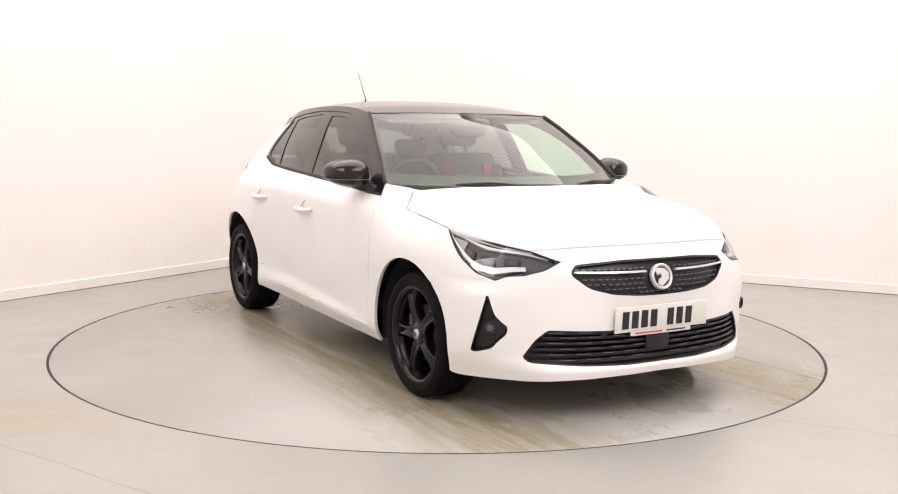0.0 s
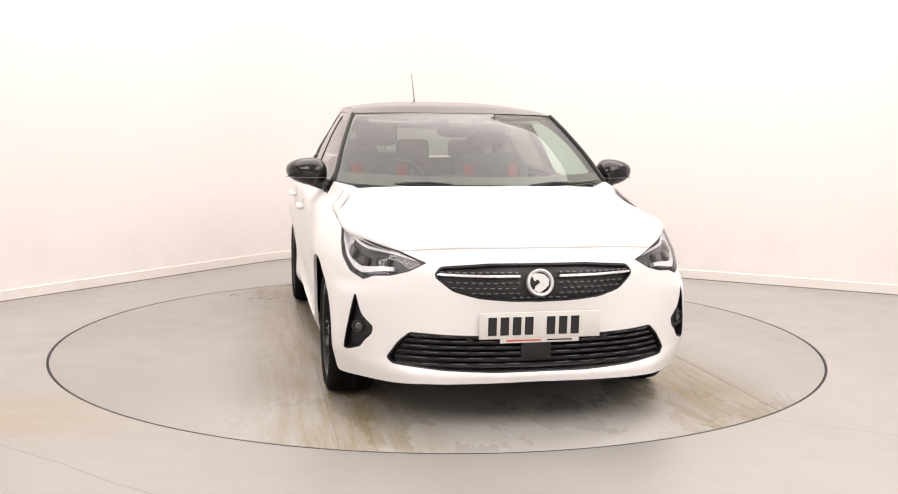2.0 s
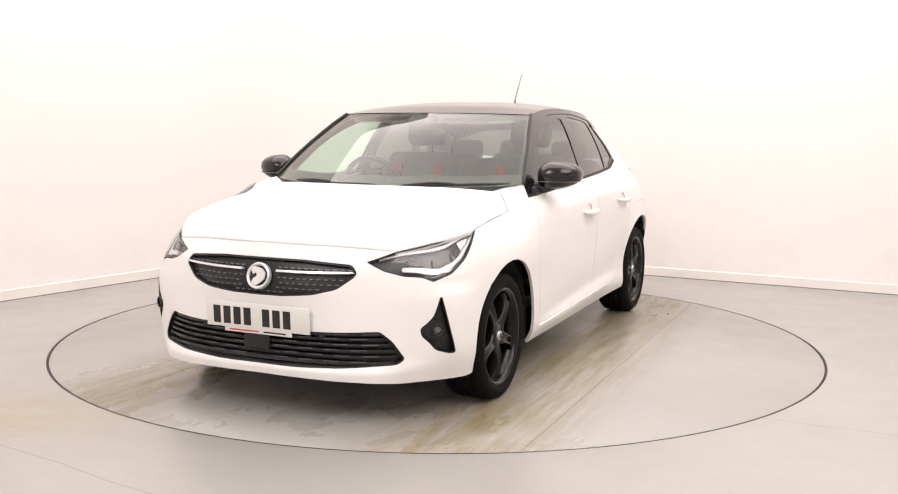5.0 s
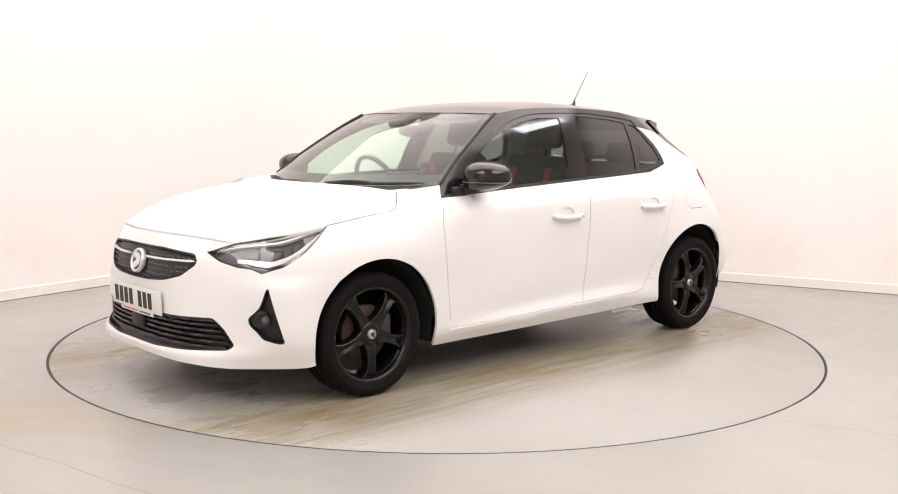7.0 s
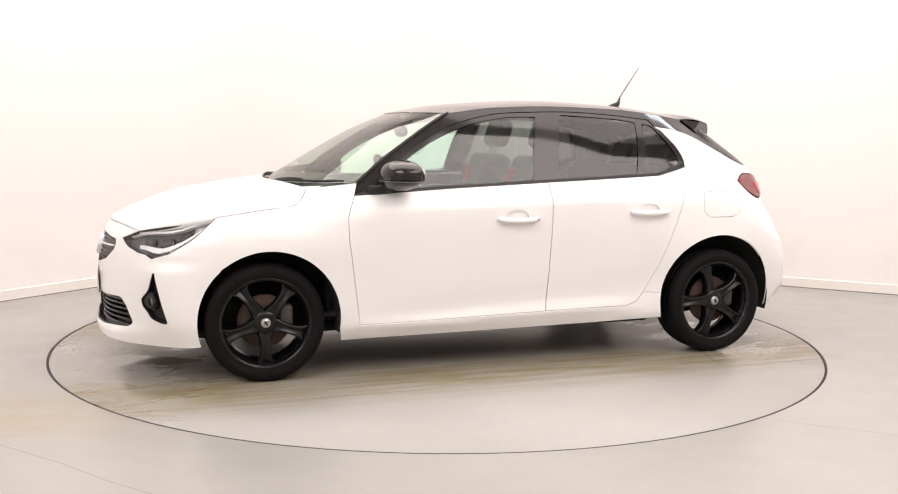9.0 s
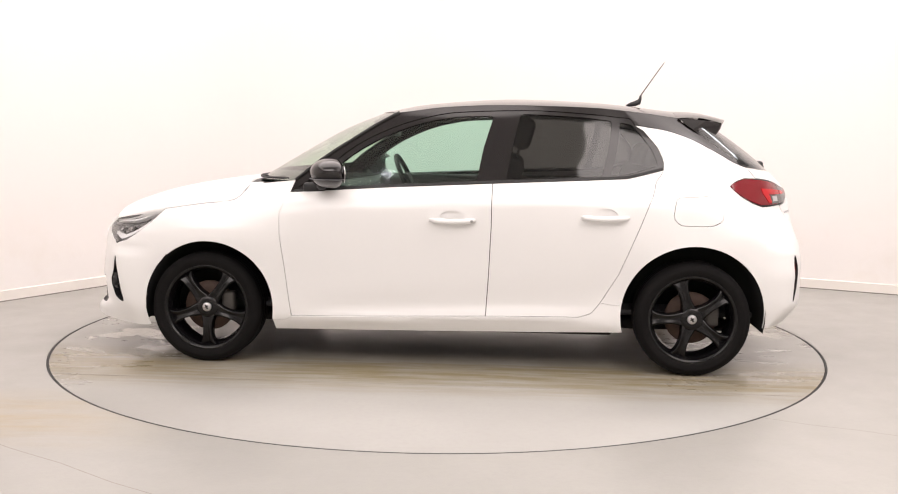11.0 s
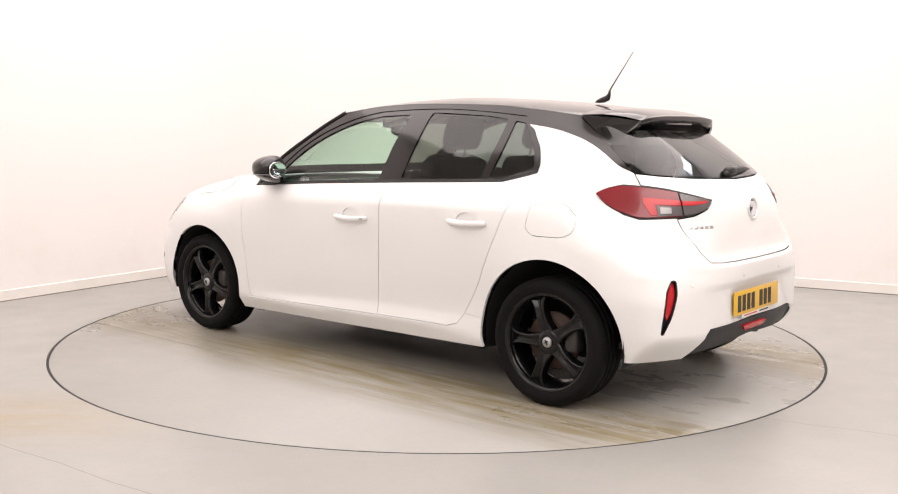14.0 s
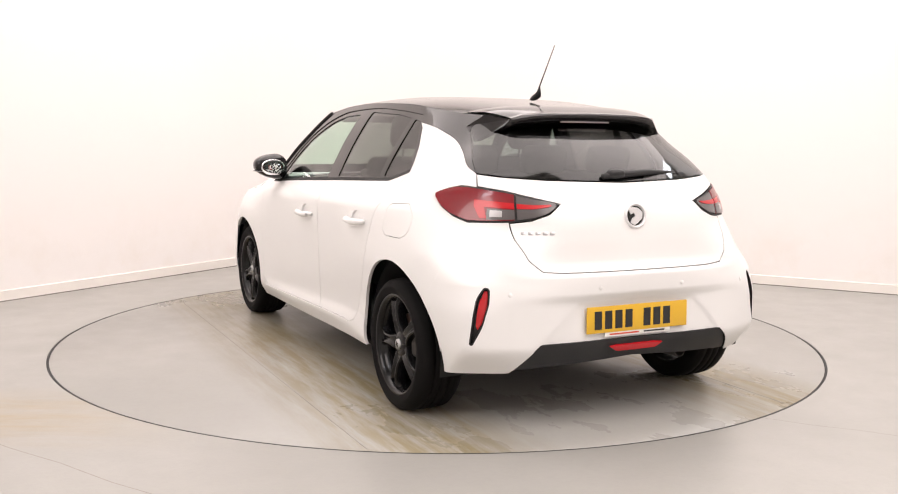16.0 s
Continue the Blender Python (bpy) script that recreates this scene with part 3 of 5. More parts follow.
def build_room():
    bm = bmesh.new()
    ring = [bm.verts.new(((R_DISC + 0.013) * math.cos(2 * math.pi * k / 160), (R_DISC + 0.013) * math.sin(2 * math.pi * k / 160), 0)) for k in range(160)]
    far = [bm.verts.new((12 * math.cos(2 * math.pi * k / 160), 12 * math.sin(2 * math.pi * k / 160), 0)) for k in range(160)]
    low = [bm.verts.new((v.co.x, v.co.y, -0.12)) for v in ring]
    for k in range(160):
        j = (k + 1) % 160
        bm.faces.new((ring[k], far[k], far[j], ring[j]))
        bm.faces.new((low[k], ring[k], ring[j], low[j]))
    floor = tagged(part("floor", bm, FLOOR, smooth=False), "pale grey sealed concrete floor with brown dirt marks", "floor", kind="structure")
    pit = tagged(part("turntable_pit", disc_mesh(R_DISC + 0.03, -0.2, -0.12), SEAL), "dark pit under the turntable", "pit", kind="structure")
    # fine cracks and saw-cut joints in the floor
    for k, (a, b) in enumerate((((-3.0, -1.25), (0.2, -3.48)), ((1.42, -1.71), (3.6, -2.75)))):
        bm = bmesh.new()
        d = Vector((b[0] - a[0], b[1] - a[1], 0))
        n = Vector((-d.y, d.x, 0)).normalized() * 0.0022
        rows = []
        for i in range(25):
            p = Vector((*a, 0.0006)) + d * i / 24 + n * 3 * math.sin(i * 1.7 + k)
            rows.append((bm.verts.new(p + n), bm.verts.new(p - n)))
        for r0, r1 in zip(rows, rows[1:]):
            bm.faces.new((r0[0], r0[1], r1[1], r1[0]))
        part("floor_joint", bm, CRACK, floor, "thin dark joint in the concrete")
    runs = [("wall_left", [Vector((-7.5, -5.76)), BEND[0]], WALL), ("wall_corner", BEND, WALL), ("wall_right", [BEND[-1], Vector((7.5, -0.39))], WALL),
            ("wall_east", [Vector((7.5, -0.39)), Vector((7.5, -9))], BACKW), ("wall_south", [Vector((7.5, -9)), Vector((-7.5, -9))], BACKW), ("wall_west", [Vector((-7.5, -9)), Vector((-7.5, -5.76))], BACKW)]
    for name, line, mat in runs:
        tagged(part(name, sweep(line, [(0.0, 0.0), (0.0, H_ROOM), (0.12, H_ROOM), (0.12, 0.0)]), mat), "plain white painted studio wall" if mat == WALL else "plain pale wall, unseen, bounces light onto the car", "wall", kind="structure")
        if mat == WALL:
            tagged(part("baseboard", sweep(line, [(0.0, 0.0), (-0.012, 0.0), (-0.012, 0.075), (-0.010, 0.078), (0.0, 0.079)]), SKIRT), "low white skirting board, scuffed", "skirting board", kind="structure")
            tagged(part("trim", sweep(line, [(-0.012, 0.0), (-0.018, 0.0), (-0.018, 0.002), (-0.012, 0.006)]), BASE_JOINT), "thin dark joint between floor and skirting", "joint", kind="structure")
    bm = bmesh.new()
    bmesh.ops.create_cube(bm, size=1, matrix=Matrix.Translation((0, -2.4, H_ROOM + .06)) @ Matrix.Diagonal((15.4, 13.6, .12, 1)))
    tagged(part("ceiling", bm, CEIL, smooth=False), "plain white ceiling", "ceiling", kind="structure")


BASE_JOINT = material("dark_base_joint", (0.16, 0.145, 0.13), 0.9, grain=0.5, vary=0.5, scale=30)
CRACK = material("dark_joint", (0.30, 0.28, 0.25), 0.8, grain=0.4, scale=30)
build_room()
turntable = tagged(part("turntable", disc_mesh(R_DISC, -0.1, 0.0), DISC), "round grey concrete turntable with tyre dirt and damp patches", "turntable")


def turntable_joints():
    for y, half in ((1.20, 1.84), (-0.80, 2.04)):
        bm = bevelled_box(2 * half, 0.0035, 0.001, 0, Matrix.Translation((0, y, 0.0004)))
        part("panel_joint", bm, CRACK, turntable, "thin joint across the turntable")


turntable_joints()
# black strip sunk in the ring gap; its colour stands in for the shade there
part("gap_shade_strip", lathe([(R_DISC - 0.001, -0.02), (R_DISC - 0.001, -0.0014), (R_DISC + 0.012, -0.0014), (R_DISC + 0.012, -0.02)], 160, "z"), SEAL, turntable, "thin dark strip standing in for the shade in the turntable's gap")

# ------------------------------------------------------------------ the car
car = tagged(new("car"), "white five-door hatchback, black roof and wheels, parked on the turntable", "car")

# outlines shared by neighbouring panels
HOOD_EDGE = [(1.70, .768), (1.493, .812), (1.27, .845), (1.13, .863), (1.082, .895), (1.05, .945)]
HEAD_IN = front((.455, .695), (.556, .736))
HEAD_TOP = side((1.70, .768), (1.493, .812))
HEAD_OUT = side((1.565, .745), (1.646, .683), (1.715, .640))
HEAD_LOW = front((.706, .612), (.665, .63), (.60, .634), (.53, .655))
HEADLIGHT = HEAD_IN + HEAD_TOP + HEAD_OUT + HEAD_LOW
ARCH_F = arc(1.25, .305, .347, 197, 53)        # from the bumper end is traversed below
DOOR_F = [(.82, .912), (.866, .807), (.863, .693), (.843, .55), (.806, .262)]
B_LINE = [(-.238, .972), (-.236, .75), (-.226, .5), (-.213, .287)]
DOOR_R = [(-1.115, 1.05), (-1.075, .99), (-1.036, .885), (-.987, .758), (-.889, .521), (-.80, .37), (-.755, .315), (-.69, .294)]
DLO_TOP = [(.64, 1.03), (.515, 1.137), (.35, 1.23), (.155, 1.30), (-.04, 1.337), (-.43, 1.350), (-.71, 1.336), (-.95, 1.313)]
BELT = [(.82, .912), (.3, .945), (-.238, .972), (-.60, .988), (-.93, 1.003), (-1.115, 1.05)]
WHITE_EDGE = [(-.978, 1.276), (-1.12, 1.254), (-1.25, 1.215), (-1.40, 1.14), (-1.49, 1.088), (-1.555, 1.062)]
TG_LINE = [(-1.205, 1.319), (-1.29, 1.26), (-1.375, 1.195), (-1.49, 1.11), (-1.555, 1.062)]
RAIL = [(.27, 1.332), (0, 1.366), (-.3, 1.378), (-.75, 1.368), (-1.0, 1.345), (-1.205, 1.319)]
SCREEN_EDGE = [(.80, .972), (.66, 1.085), (.5, 1.193), (.38, 1.27), (.27, 1.332)]
RA, RR = (-1.27, .308), .366
DLO_TOP, WHITE_EDGE, RAIL, SCREEN_EDGE = ([tuple(v) for v in spline(line, 26)] for line in (DLO_TOP, WHITE_EDGE, RAIL, SCREEN_EDGE))

# --- front bumper with its openings
GRILLE = front((0, .70), (.20, .70), (.408, .684), (.432, .653), (.426, .634), (.36, .582), (.261, .556), (.12, .543), (0, .54))
LOWGRILLE = front((0, .40), (.30, .405), (.53, .412), (.575, .37), (.623, .295), (.60, .272), (.40, .258), (.2, .25), (0, .25))
FOG = side((1.785, .552)) + front((.735, .55), (.715, .47), (.690, .44), (.668, .42), (.675, .385), (.70, .36), (.72, .325)) + side((1.752, .305), (1.728, .308))
GRILLE, LOWGRILLE, FOG = rounded(GRILLE, .018), rounded(LOWGRILLE, .015), rounded(FOG, .014)
seam = side((1.646, .683), (1.56, .632), (1.475, .575))
arch_low = arc(1.25, .305, .347, 50, -19, 16)
bumper = front((0, .757), (.30, .751), (.45, .743), (.556, .736)) + HEAD_IN[:1] + HEAD_LOW[::-1] + HEAD_OUT[::-1][:1] + seam + arch_low[1:] + side((1.60, .189)) + front((.755, .19), (.60, .192), (.46, .204), (.22, .208), (0, .21))
front_bumper = panels("front_bumper", bumper, WHITE, car, "white front bumper", "C", [GRILLE, LOWGRILLE, FOG], step=0.026, gap=-0.0005, depth=0.003)[0]

# --- flanks
fender = side(*HOOD_EDGE[1:]) + side((.80, .972)) + side(*DOOR_F) + side((.83, .245), (.905, .24)) + arc(1.25, .305, .347, 189, 51, 26) + seam[::-1] + side((1.565, .745))
panels("front_wing", fender, WHITE, car, "white front wing", gap=0.0007)


def ellipse(cx, cz, rx, rz, n=20):
    return side(*[(cx + rx * math.cos(2 * math.pi * k / n), cz + rz * math.sin(2 * math.pi * k / n)) for k in range(n)])


CUP_F, CUP_R = ellipse(-.035, .796, .062, .034), ellipse(-.812, .82, .062, .034)
def door_scoop(P):
    """A hollow along the foot of the doors that sweeps up towards the rear wheel."""
    x, z = P[:, 0], P[:, 2]
    foot = np.interp(x, (-.95, -.85, -.75, -.65, -.5, -.24, .8), (.80, .66, .53, .44, .375, .345, .325))
    border = np.interp(z, (.294, .315, .37, .521, .758, .885), (-.69, -.755, -.80, -.889, -.987, -1.036))
    k = np.clip((foot - z) / .05, 0, 1) * np.clip((x - border) / .10, 0, 1)
    return -.011 * k * k * (3 - 2 * k)


front_door_outline = side(*DOOR_F) + side((.3, .275), (-.213, .287)) + side(*B_LINE[::-1]) + side((.3, .945))
front_doors = panels("front_door", front_door_outline, WHITE, car, "white front door", holes=[CUP_F], step=0.02, shape=door_scoop)
rear_door_outline = side(*B_LINE) + side(*DOOR_R[::-1]) + side((-.93, 1.003), (-.60, .988))
rear_doors = panels("rear_door", rear_door_outline, WHITE, car, "white rear door", holes=[CUP_R], step=0.02, shape=door_scoop)
sill = side((.905, .24), (.83, .245), (.806, .262), (.3, .275), (-.213, .287), (-.69, .294), (-.755, .315), (-.80, .37), (-.875, .36)) + arc(*RA, RR, 8, -14, 6) + side((-.5, .205), (0, .198), (.5, .192), (.895, .188))
panels("sill", sill, WHITE, car, "white sill panel", gap=0.0007)
TAIL = side((-1.447, .972), (-1.49, 1.0), (-1.536, 1.013), (-1.60, 1.008)) + rear((.54, .992), (.45, .968), (.352, .944), (.40, .905), (.47, .879), (.55, .868)) + side((-1.634, .863), (-1.57, .885), (-1.50, .925))
TAIL_SEAM = rear((.515, .984), (.505, .873))
FUEL = rounded(side((-1.165, .915), (-1.335, .925), (-1.405, .87), (-1.40, .80), (-1.345, .775), (-1.19, .775), (-1.15, .81)), .03)
quarter = side(*WHITE_EDGE) + side((-1.60, 1.008), (-1.536, 1.013), (-1.49, 1.0), (-1.447, .972), (-1.50, .925), (-1.57, .885), (-1.634, .863)) + arc(*RA, RR, 140, 8, 26) + side((-.875, .36)) + side(*DOOR_R[::-1][2:]) + side((-1.118, 1.085), (-1.085, 1.17), (-1.02, 1.25))
panels("rear_quarter_panel", quarter, WHITE, car, "white rear quarter panel with fuel flap", "L", [FUEL], gap=0.0007)
panels("rear_quarter_panel", quarter, WHITE, car, "white rear quarter panel", "R", gap=0.0007)
panels("fuel_flap", FUEL, WHITE, car, "white fuel flap", "L", step=0.02)

# --- tail
TG_BOTTOM = rear((0, .667), (.38, .669), (.46, .675))
tailgate = TG_BOTTOM + rear((.51, .72), (.545, .80), (.55, .868), (.47, .879), (.40, .905), (.352, .944), (.45, .968), (.54, .992)) + side((-1.60, 1.008), (-1.555, 1.062)) + rear((.54, 1.052), (.36, 1.04), (0, 1.03))
panels("tailgate", tailgate, WHITE, car, "white tailgate", "C", gap=0.0045)
REFL = rear((.670, .617), (.692, .620), (.722, .575), (.740, .475), (.748, .388), (.736, .384), (.702, .46), (.678, .55))
REFL = rounded(REFL, .02)
DIFF_TOP = rear((0, .382), (.30, .382), (.47, .381))
rbumper = TG_BOTTOM + rear((.51, .72), (.545, .80), (.55, .868)) + side((-1.634, .863)) + arc(*RA, RR, 140, 189, 12) + rear((.74, .252), (.57, .258)) + DIFF_TOP[::-1]
def plate_recess(P):
    """A shallow trapezoid hollow round the rear number plate."""
    y, z = np.abs(P[:, 1]), P[:, 2]
    half = np.interp(z, (.36, .55), (.50, .305))
    inward = np.clip((half - y) / .022, 0, 1) * np.clip((.556 - z) / .022, 0, 1) * (P[:, 0] < -1.7)
    return -.018 * inward * inward * (3 - 2 * inward)


rear_bumper = panels("rear_bumper", rbumper, WHITE, car, "white rear bumper", "C", [REFL], step=0.015, gap=-0.0005, depth=0.003, shape=plate_recess)[0]
panels("diffuser", DIFF_TOP + rear((.565, .262), (.45, .272), (0, .292)), PLASTIC, car, "black plastic lower rear valance", "C", off=-0.010)
window_rear = rear((0, 1.03), (.36, 1.04), (.54, 1.052)) + side(*TG_LINE[::-1][:4]) + rear((.45, 1.30), (.3, 1.31), (0, 1.312))
rear_window = panels("rear_window", window_rear, PRIVACY, car, "dark tinted rear window", "C", depth=0.0)[0]
side_top = side(*DLO_TOP) + side(*WHITE_EDGE) + side(*TG_LINE[::-1][1:]) + side(*RAIL[::-1][1:]) + side(*SCREEN_EDGE[::-1][1:]) + side((.82, .912))
panels("roof_side", side_top, BLACK, car, "gloss black roof pillar and rail", gap=0.001)

# --- windows
DLO = side(*BELT) + side((-1.118, 1.085), (-1.085, 1.17), (-1.02, 1.25), (-.978, 1.285)) + side(*DLO_TOP[::-1])
GLASS_F = rounded(side((.70, .935), (.3, .960), (-.155, .984), (-.185, 1.15), (-.235, 1.322), *[tuple(v) for v in spline([(-.04, 1.315), (.14, 1.28), (.33, 1.21), (.49, 1.12), (.60, 1.03)], 16)]), .02)
GLASS_R = rounded(side((-.305, .992), (-.60, 1.005), (-.80, 1.014), (-.855, 1.30), (-.71, 1.318), (-.43, 1.332), (-.375, 1.333), (-.335, 1.15)), .02)
GLASS_Q = rounded(side((-.845, 1.018), (-.93, 1.025), (-1.085, 1.072), (-1.05, 1.17), (-.99, 1.25), (-.955, 1.283), (-.895, 1.293)), .02)
panels("window_frame", DLO, BLACK, car, "gloss black window surround", gap=0.0, holes=[GLASS_F, GLASS_R, GLASS_Q], off=-0.004)
for lst, mat, label in ((GLASS_F, GLASS, "clear green-tinted front side window"), (GLASS_R, PRIVACY, "dark tinted rear side window"), (GLASS_Q, PRIVACY, "small dark tinted quarter window")):
    panels("side_window", lst, mat, car, label, gap=0.0, depth=0.0, off=-0.008, step=0.05)
trim_line = side((.82, .912), (.3, .945), (-.238, .972), (-.93, 1.003), (-1.115, 1.05), (-1.11, 1.062), (-.925, 1.016), (-.238, .985), (.3, .958), (.79, .925))
panels("waist_trim", trim_line, SEAL, car, "black waist rail trim", gap=0.0, off=0.002, depth=0.008)

# --- bonnet, windscreen, roof
E_HOOD = [tuple(skin([HEAD_IN[1][0]], [.736])[0])] + [on_skin(x, z) for x, z in HOOD_EDGE]
HOODG = patch([(1.982, .760), (1.935, .786), (1.80, .838), (1.6, .897), (1.4, .935), (1.27, .953), (1.20, .963), (1.165, .967)], E_HOOD, 40, 22, 4.4)
lip = front(*[(y, float(np.interp(y, (0, .30, .45, .556), (.757, .751, .743, .736)))) for y in np.abs(HOODG[0][:, 1]).clip(0.0005, .5555)])
lip = skin([q[0] for q in lip], [q[1] + .0015 for q in lip])
lip[:, 1] *= np.sign(HOODG[0][:, 1] + 1e-9)
shift = lip - HOODG[0]
for i in range(8):
    HOODG[i] += shift * (1 - i / 8) ** 2
HOODG = np.concatenate([(HOODG[0] - np.array([.012, 0, .004]))[None], HOODG], 0)
skirt = np.array([-.004, 0, -.022])
HOODG = np.concatenate([HOODG[:, :1] * np.array([1, .985, 1]) + skirt, HOODG, HOODG[:, -1:] * np.array([1, .985, 1]) + skirt], 1)
HOODG = np.concatenate([HOODG, HOODG[-1:] + np.array([-.006, 0, -.03])], 0)
bonnet = part("bonnet", grid_mesh("bonnet", HOODG), WHITE, car, "white bonnet")
E_SCREEN = [on_skin(x, z, -0.004) for x, z in SCREEN_EDGE]
C_SCREEN = [(1.15, .955), (.866, 1.122), (.633, 1.25), (.42, 1.336)]
SCREENG = patch(C_SCREEN, E_SCREEN, 24, 16, 2.4, 2.0)
windscreen = part("windscreen", grid_mesh("windscreen", SCREENG), SCREEN, car, "clear green-tinted windscreen")
E_ROOF = [on_skin(x, z, 0.0) for x, z in RAIL]
ROOFG = patch([(.42, 1.338), (.15, 1.388), (-.36, 1.420), (-.75, 1.406), (-1.15, 1.368), (-1.21, 1.361)], E_ROOF, 40, 18, 3.2, 2.0)
roof = part("roof", grid_mesh("roof", ROOFG), BLACK, car, "gloss black roof")


def band_mesh(name, G, rows, cols, drop):
    """Strips of a grid sheet, sunk along z: the printed border of a pane."""
    keep = np.zeros(G.shape[:2], bool)
    keep[:rows[0]] = keep[len(keep) - rows[1]:] = True
    keep[:, :cols] = keep[:, G.shape[1] - cols:] = True
    n, m = G.shape[:2]
    faces = [(i * m + j, i * m + j + 1, (i + 1) * m + j + 1, (i + 1) * m + j) for i in range(n - 1) for j in range(m - 1) if keep[i, j] and keep[i + 1, j + 1] and keep[i, j + 1] and keep[i + 1, j]]
    me = bpy.data.meshes.new(name)
    me.from_pydata((G - np.array([0, 0, drop])).reshape(-1, 3).tolist(), [], faces)
    me.polygons.foreach_set("use_smooth", [True] * len(faces))
    return me


part("windscreen_border", band_mesh("windscreen_border", patch(C_SCREEN, E_SCREEN, 60, 40, 2.4, 2.0), (9, 3), 2, 0.004), SEAL, windscreen, "black printed glass border")
for sgn in (1, -1):
    edge_line = spline([on_skin(x, z, 0.002) for x, z in SCREEN_EDGE], 24) * np.array([1, sgn, 1])
    part("pillar_trim", tube([tuple(v) for v in edge_line], .0085, 8), SEAL, windscreen, "black rubber strip along the windscreen pillar")
    seam_line = spline([on_skin(x, z, -0.0005) for x, z in HOOD_EDGE[1:]], 30) * np.array([1, sgn, 1])
    flange = spline([on_skin(x, z, -0.0135) for x, z in HOOD_EDGE[1:]], 30) * np.array([1, sgn, 1])
    part("wing_flange", tube([tuple(v) for v in flange], .012, 8), WHITE, car, "white wing flange under the bonnet edge")
    part("bonnet_seal", tube([tuple(v) for v in seam_line], .0016, 6), SEAL, bonnet, "dark gap seal beside the bonnet")
cowl = patch([(1.18, .948), (1.08, .94)], [(1.02, .68, .915), (.80, .66, .93)], 6, 12, 2.4)
part("cowl", grid_mesh("cowl", cowl), PLASTIC, car, "black plastic scuttle panel")

# --- white inner flange under the bonnet's rear corners
panels("inner_wing", side((1.22, .84), (1.22, .875), (1.10, .955), (.98, .962), (.98, .86)), WHITE, car, "white inner wing flange", gap=0.0, depth=0.0, off=-0.006, step=0.04)

for sgn in (1, -1):
    rail = np.array([on_skin(x, z, -0.001) for x, z in ((1.09, .905), (1.065, .93), (1.045, .947), (.96, .955), (.88, .964), (.80, .972))])
    rows = np.stack([rail + np.array([0, -.030 * k, -.004 * k]) for k in range(4)]) * np.array([1, sgn, 1])
    part("scuttle_corner", grid_mesh("scuttle_corner", rows), WHITE, car, "white wing flange beside the windscreen")

# --- dark inner shell so that gaps read dark
shell = side((-.9, .25), (-.9, .40), (-1.0, .70), (-1.3, .90), (-1.0, .93), (.8, .88), (.87, .70), (.86, .25))
panels("inner_shell", shell, LINER, car, "dark inner body", gap=0.0, depth=0.0, off=-0.035, step=0.08)
panels("inner_shell", front((0, .70), (.5, .68), (.68, .60)) + side((1.68, .5), (1.66, .25)) + front((.62, .23), (0, .24)), LINER, car, "dark inner body", "C", gap=0.0, depth=0.0, off=-0.075, step=0.06)
panels("inner_shell", rear((0, .95), (.5, .9)) + side((-1.62, .80), (-1.66, .6), (-1.68, .3)) + rear((.5, .28), (0, .3)), LINER, car, "dark inner body", "C", gap=0.0, depth=0.0, off=-0.05, step=0.06)
part("underbody", bevelled_box(3.20, 1.24, .06, .02, Matrix.Translation((0.10, 0, .225))), LINER, car, "dark underbody")
part("underbody_side", bevelled_box(1.75, 1.56, .05, .02, Matrix.Translation((0.0, 0, .215))), LINER, car, "dark underbody edge")


# --- wheels
def spoke_mesh():
    bm = bmesh.new()
    secs = []
    for r, w, top, cut in ((.035, .034, -.018, .001), (.062, .030, -.012, .003), (.085, .024, -.006, .007), (.115, .0215, -.003, .010), (.150, .0225, -.003, .012), (.175, .027, -.006, .013), (.192, .034, -.010, .012), (.206, .047, -.014, .009), (.216, .062, -.019, .006), (.224, .076, -.025, .003)):
        prof = ((-1.22, -.045), (-1.12, -.006), (-.95, .001), (-.70, .002), (-.30, -cut), (.30, -cut), (.70, .002), (.95, .001), (1.12, -.006), (1.22, -.045))
        secs.append([bm.verts.new((a * w, top + b, r)) for a, b in prof])
    for a, b in zip(secs, secs[1:]):
        for i in range(len(a) - 1):
            bm.faces.new((a[i], a[i + 1], b[i + 1], b[i]))
    bmesh.ops.recalc_face_normals(bm, faces=bm.faces)
    return bm


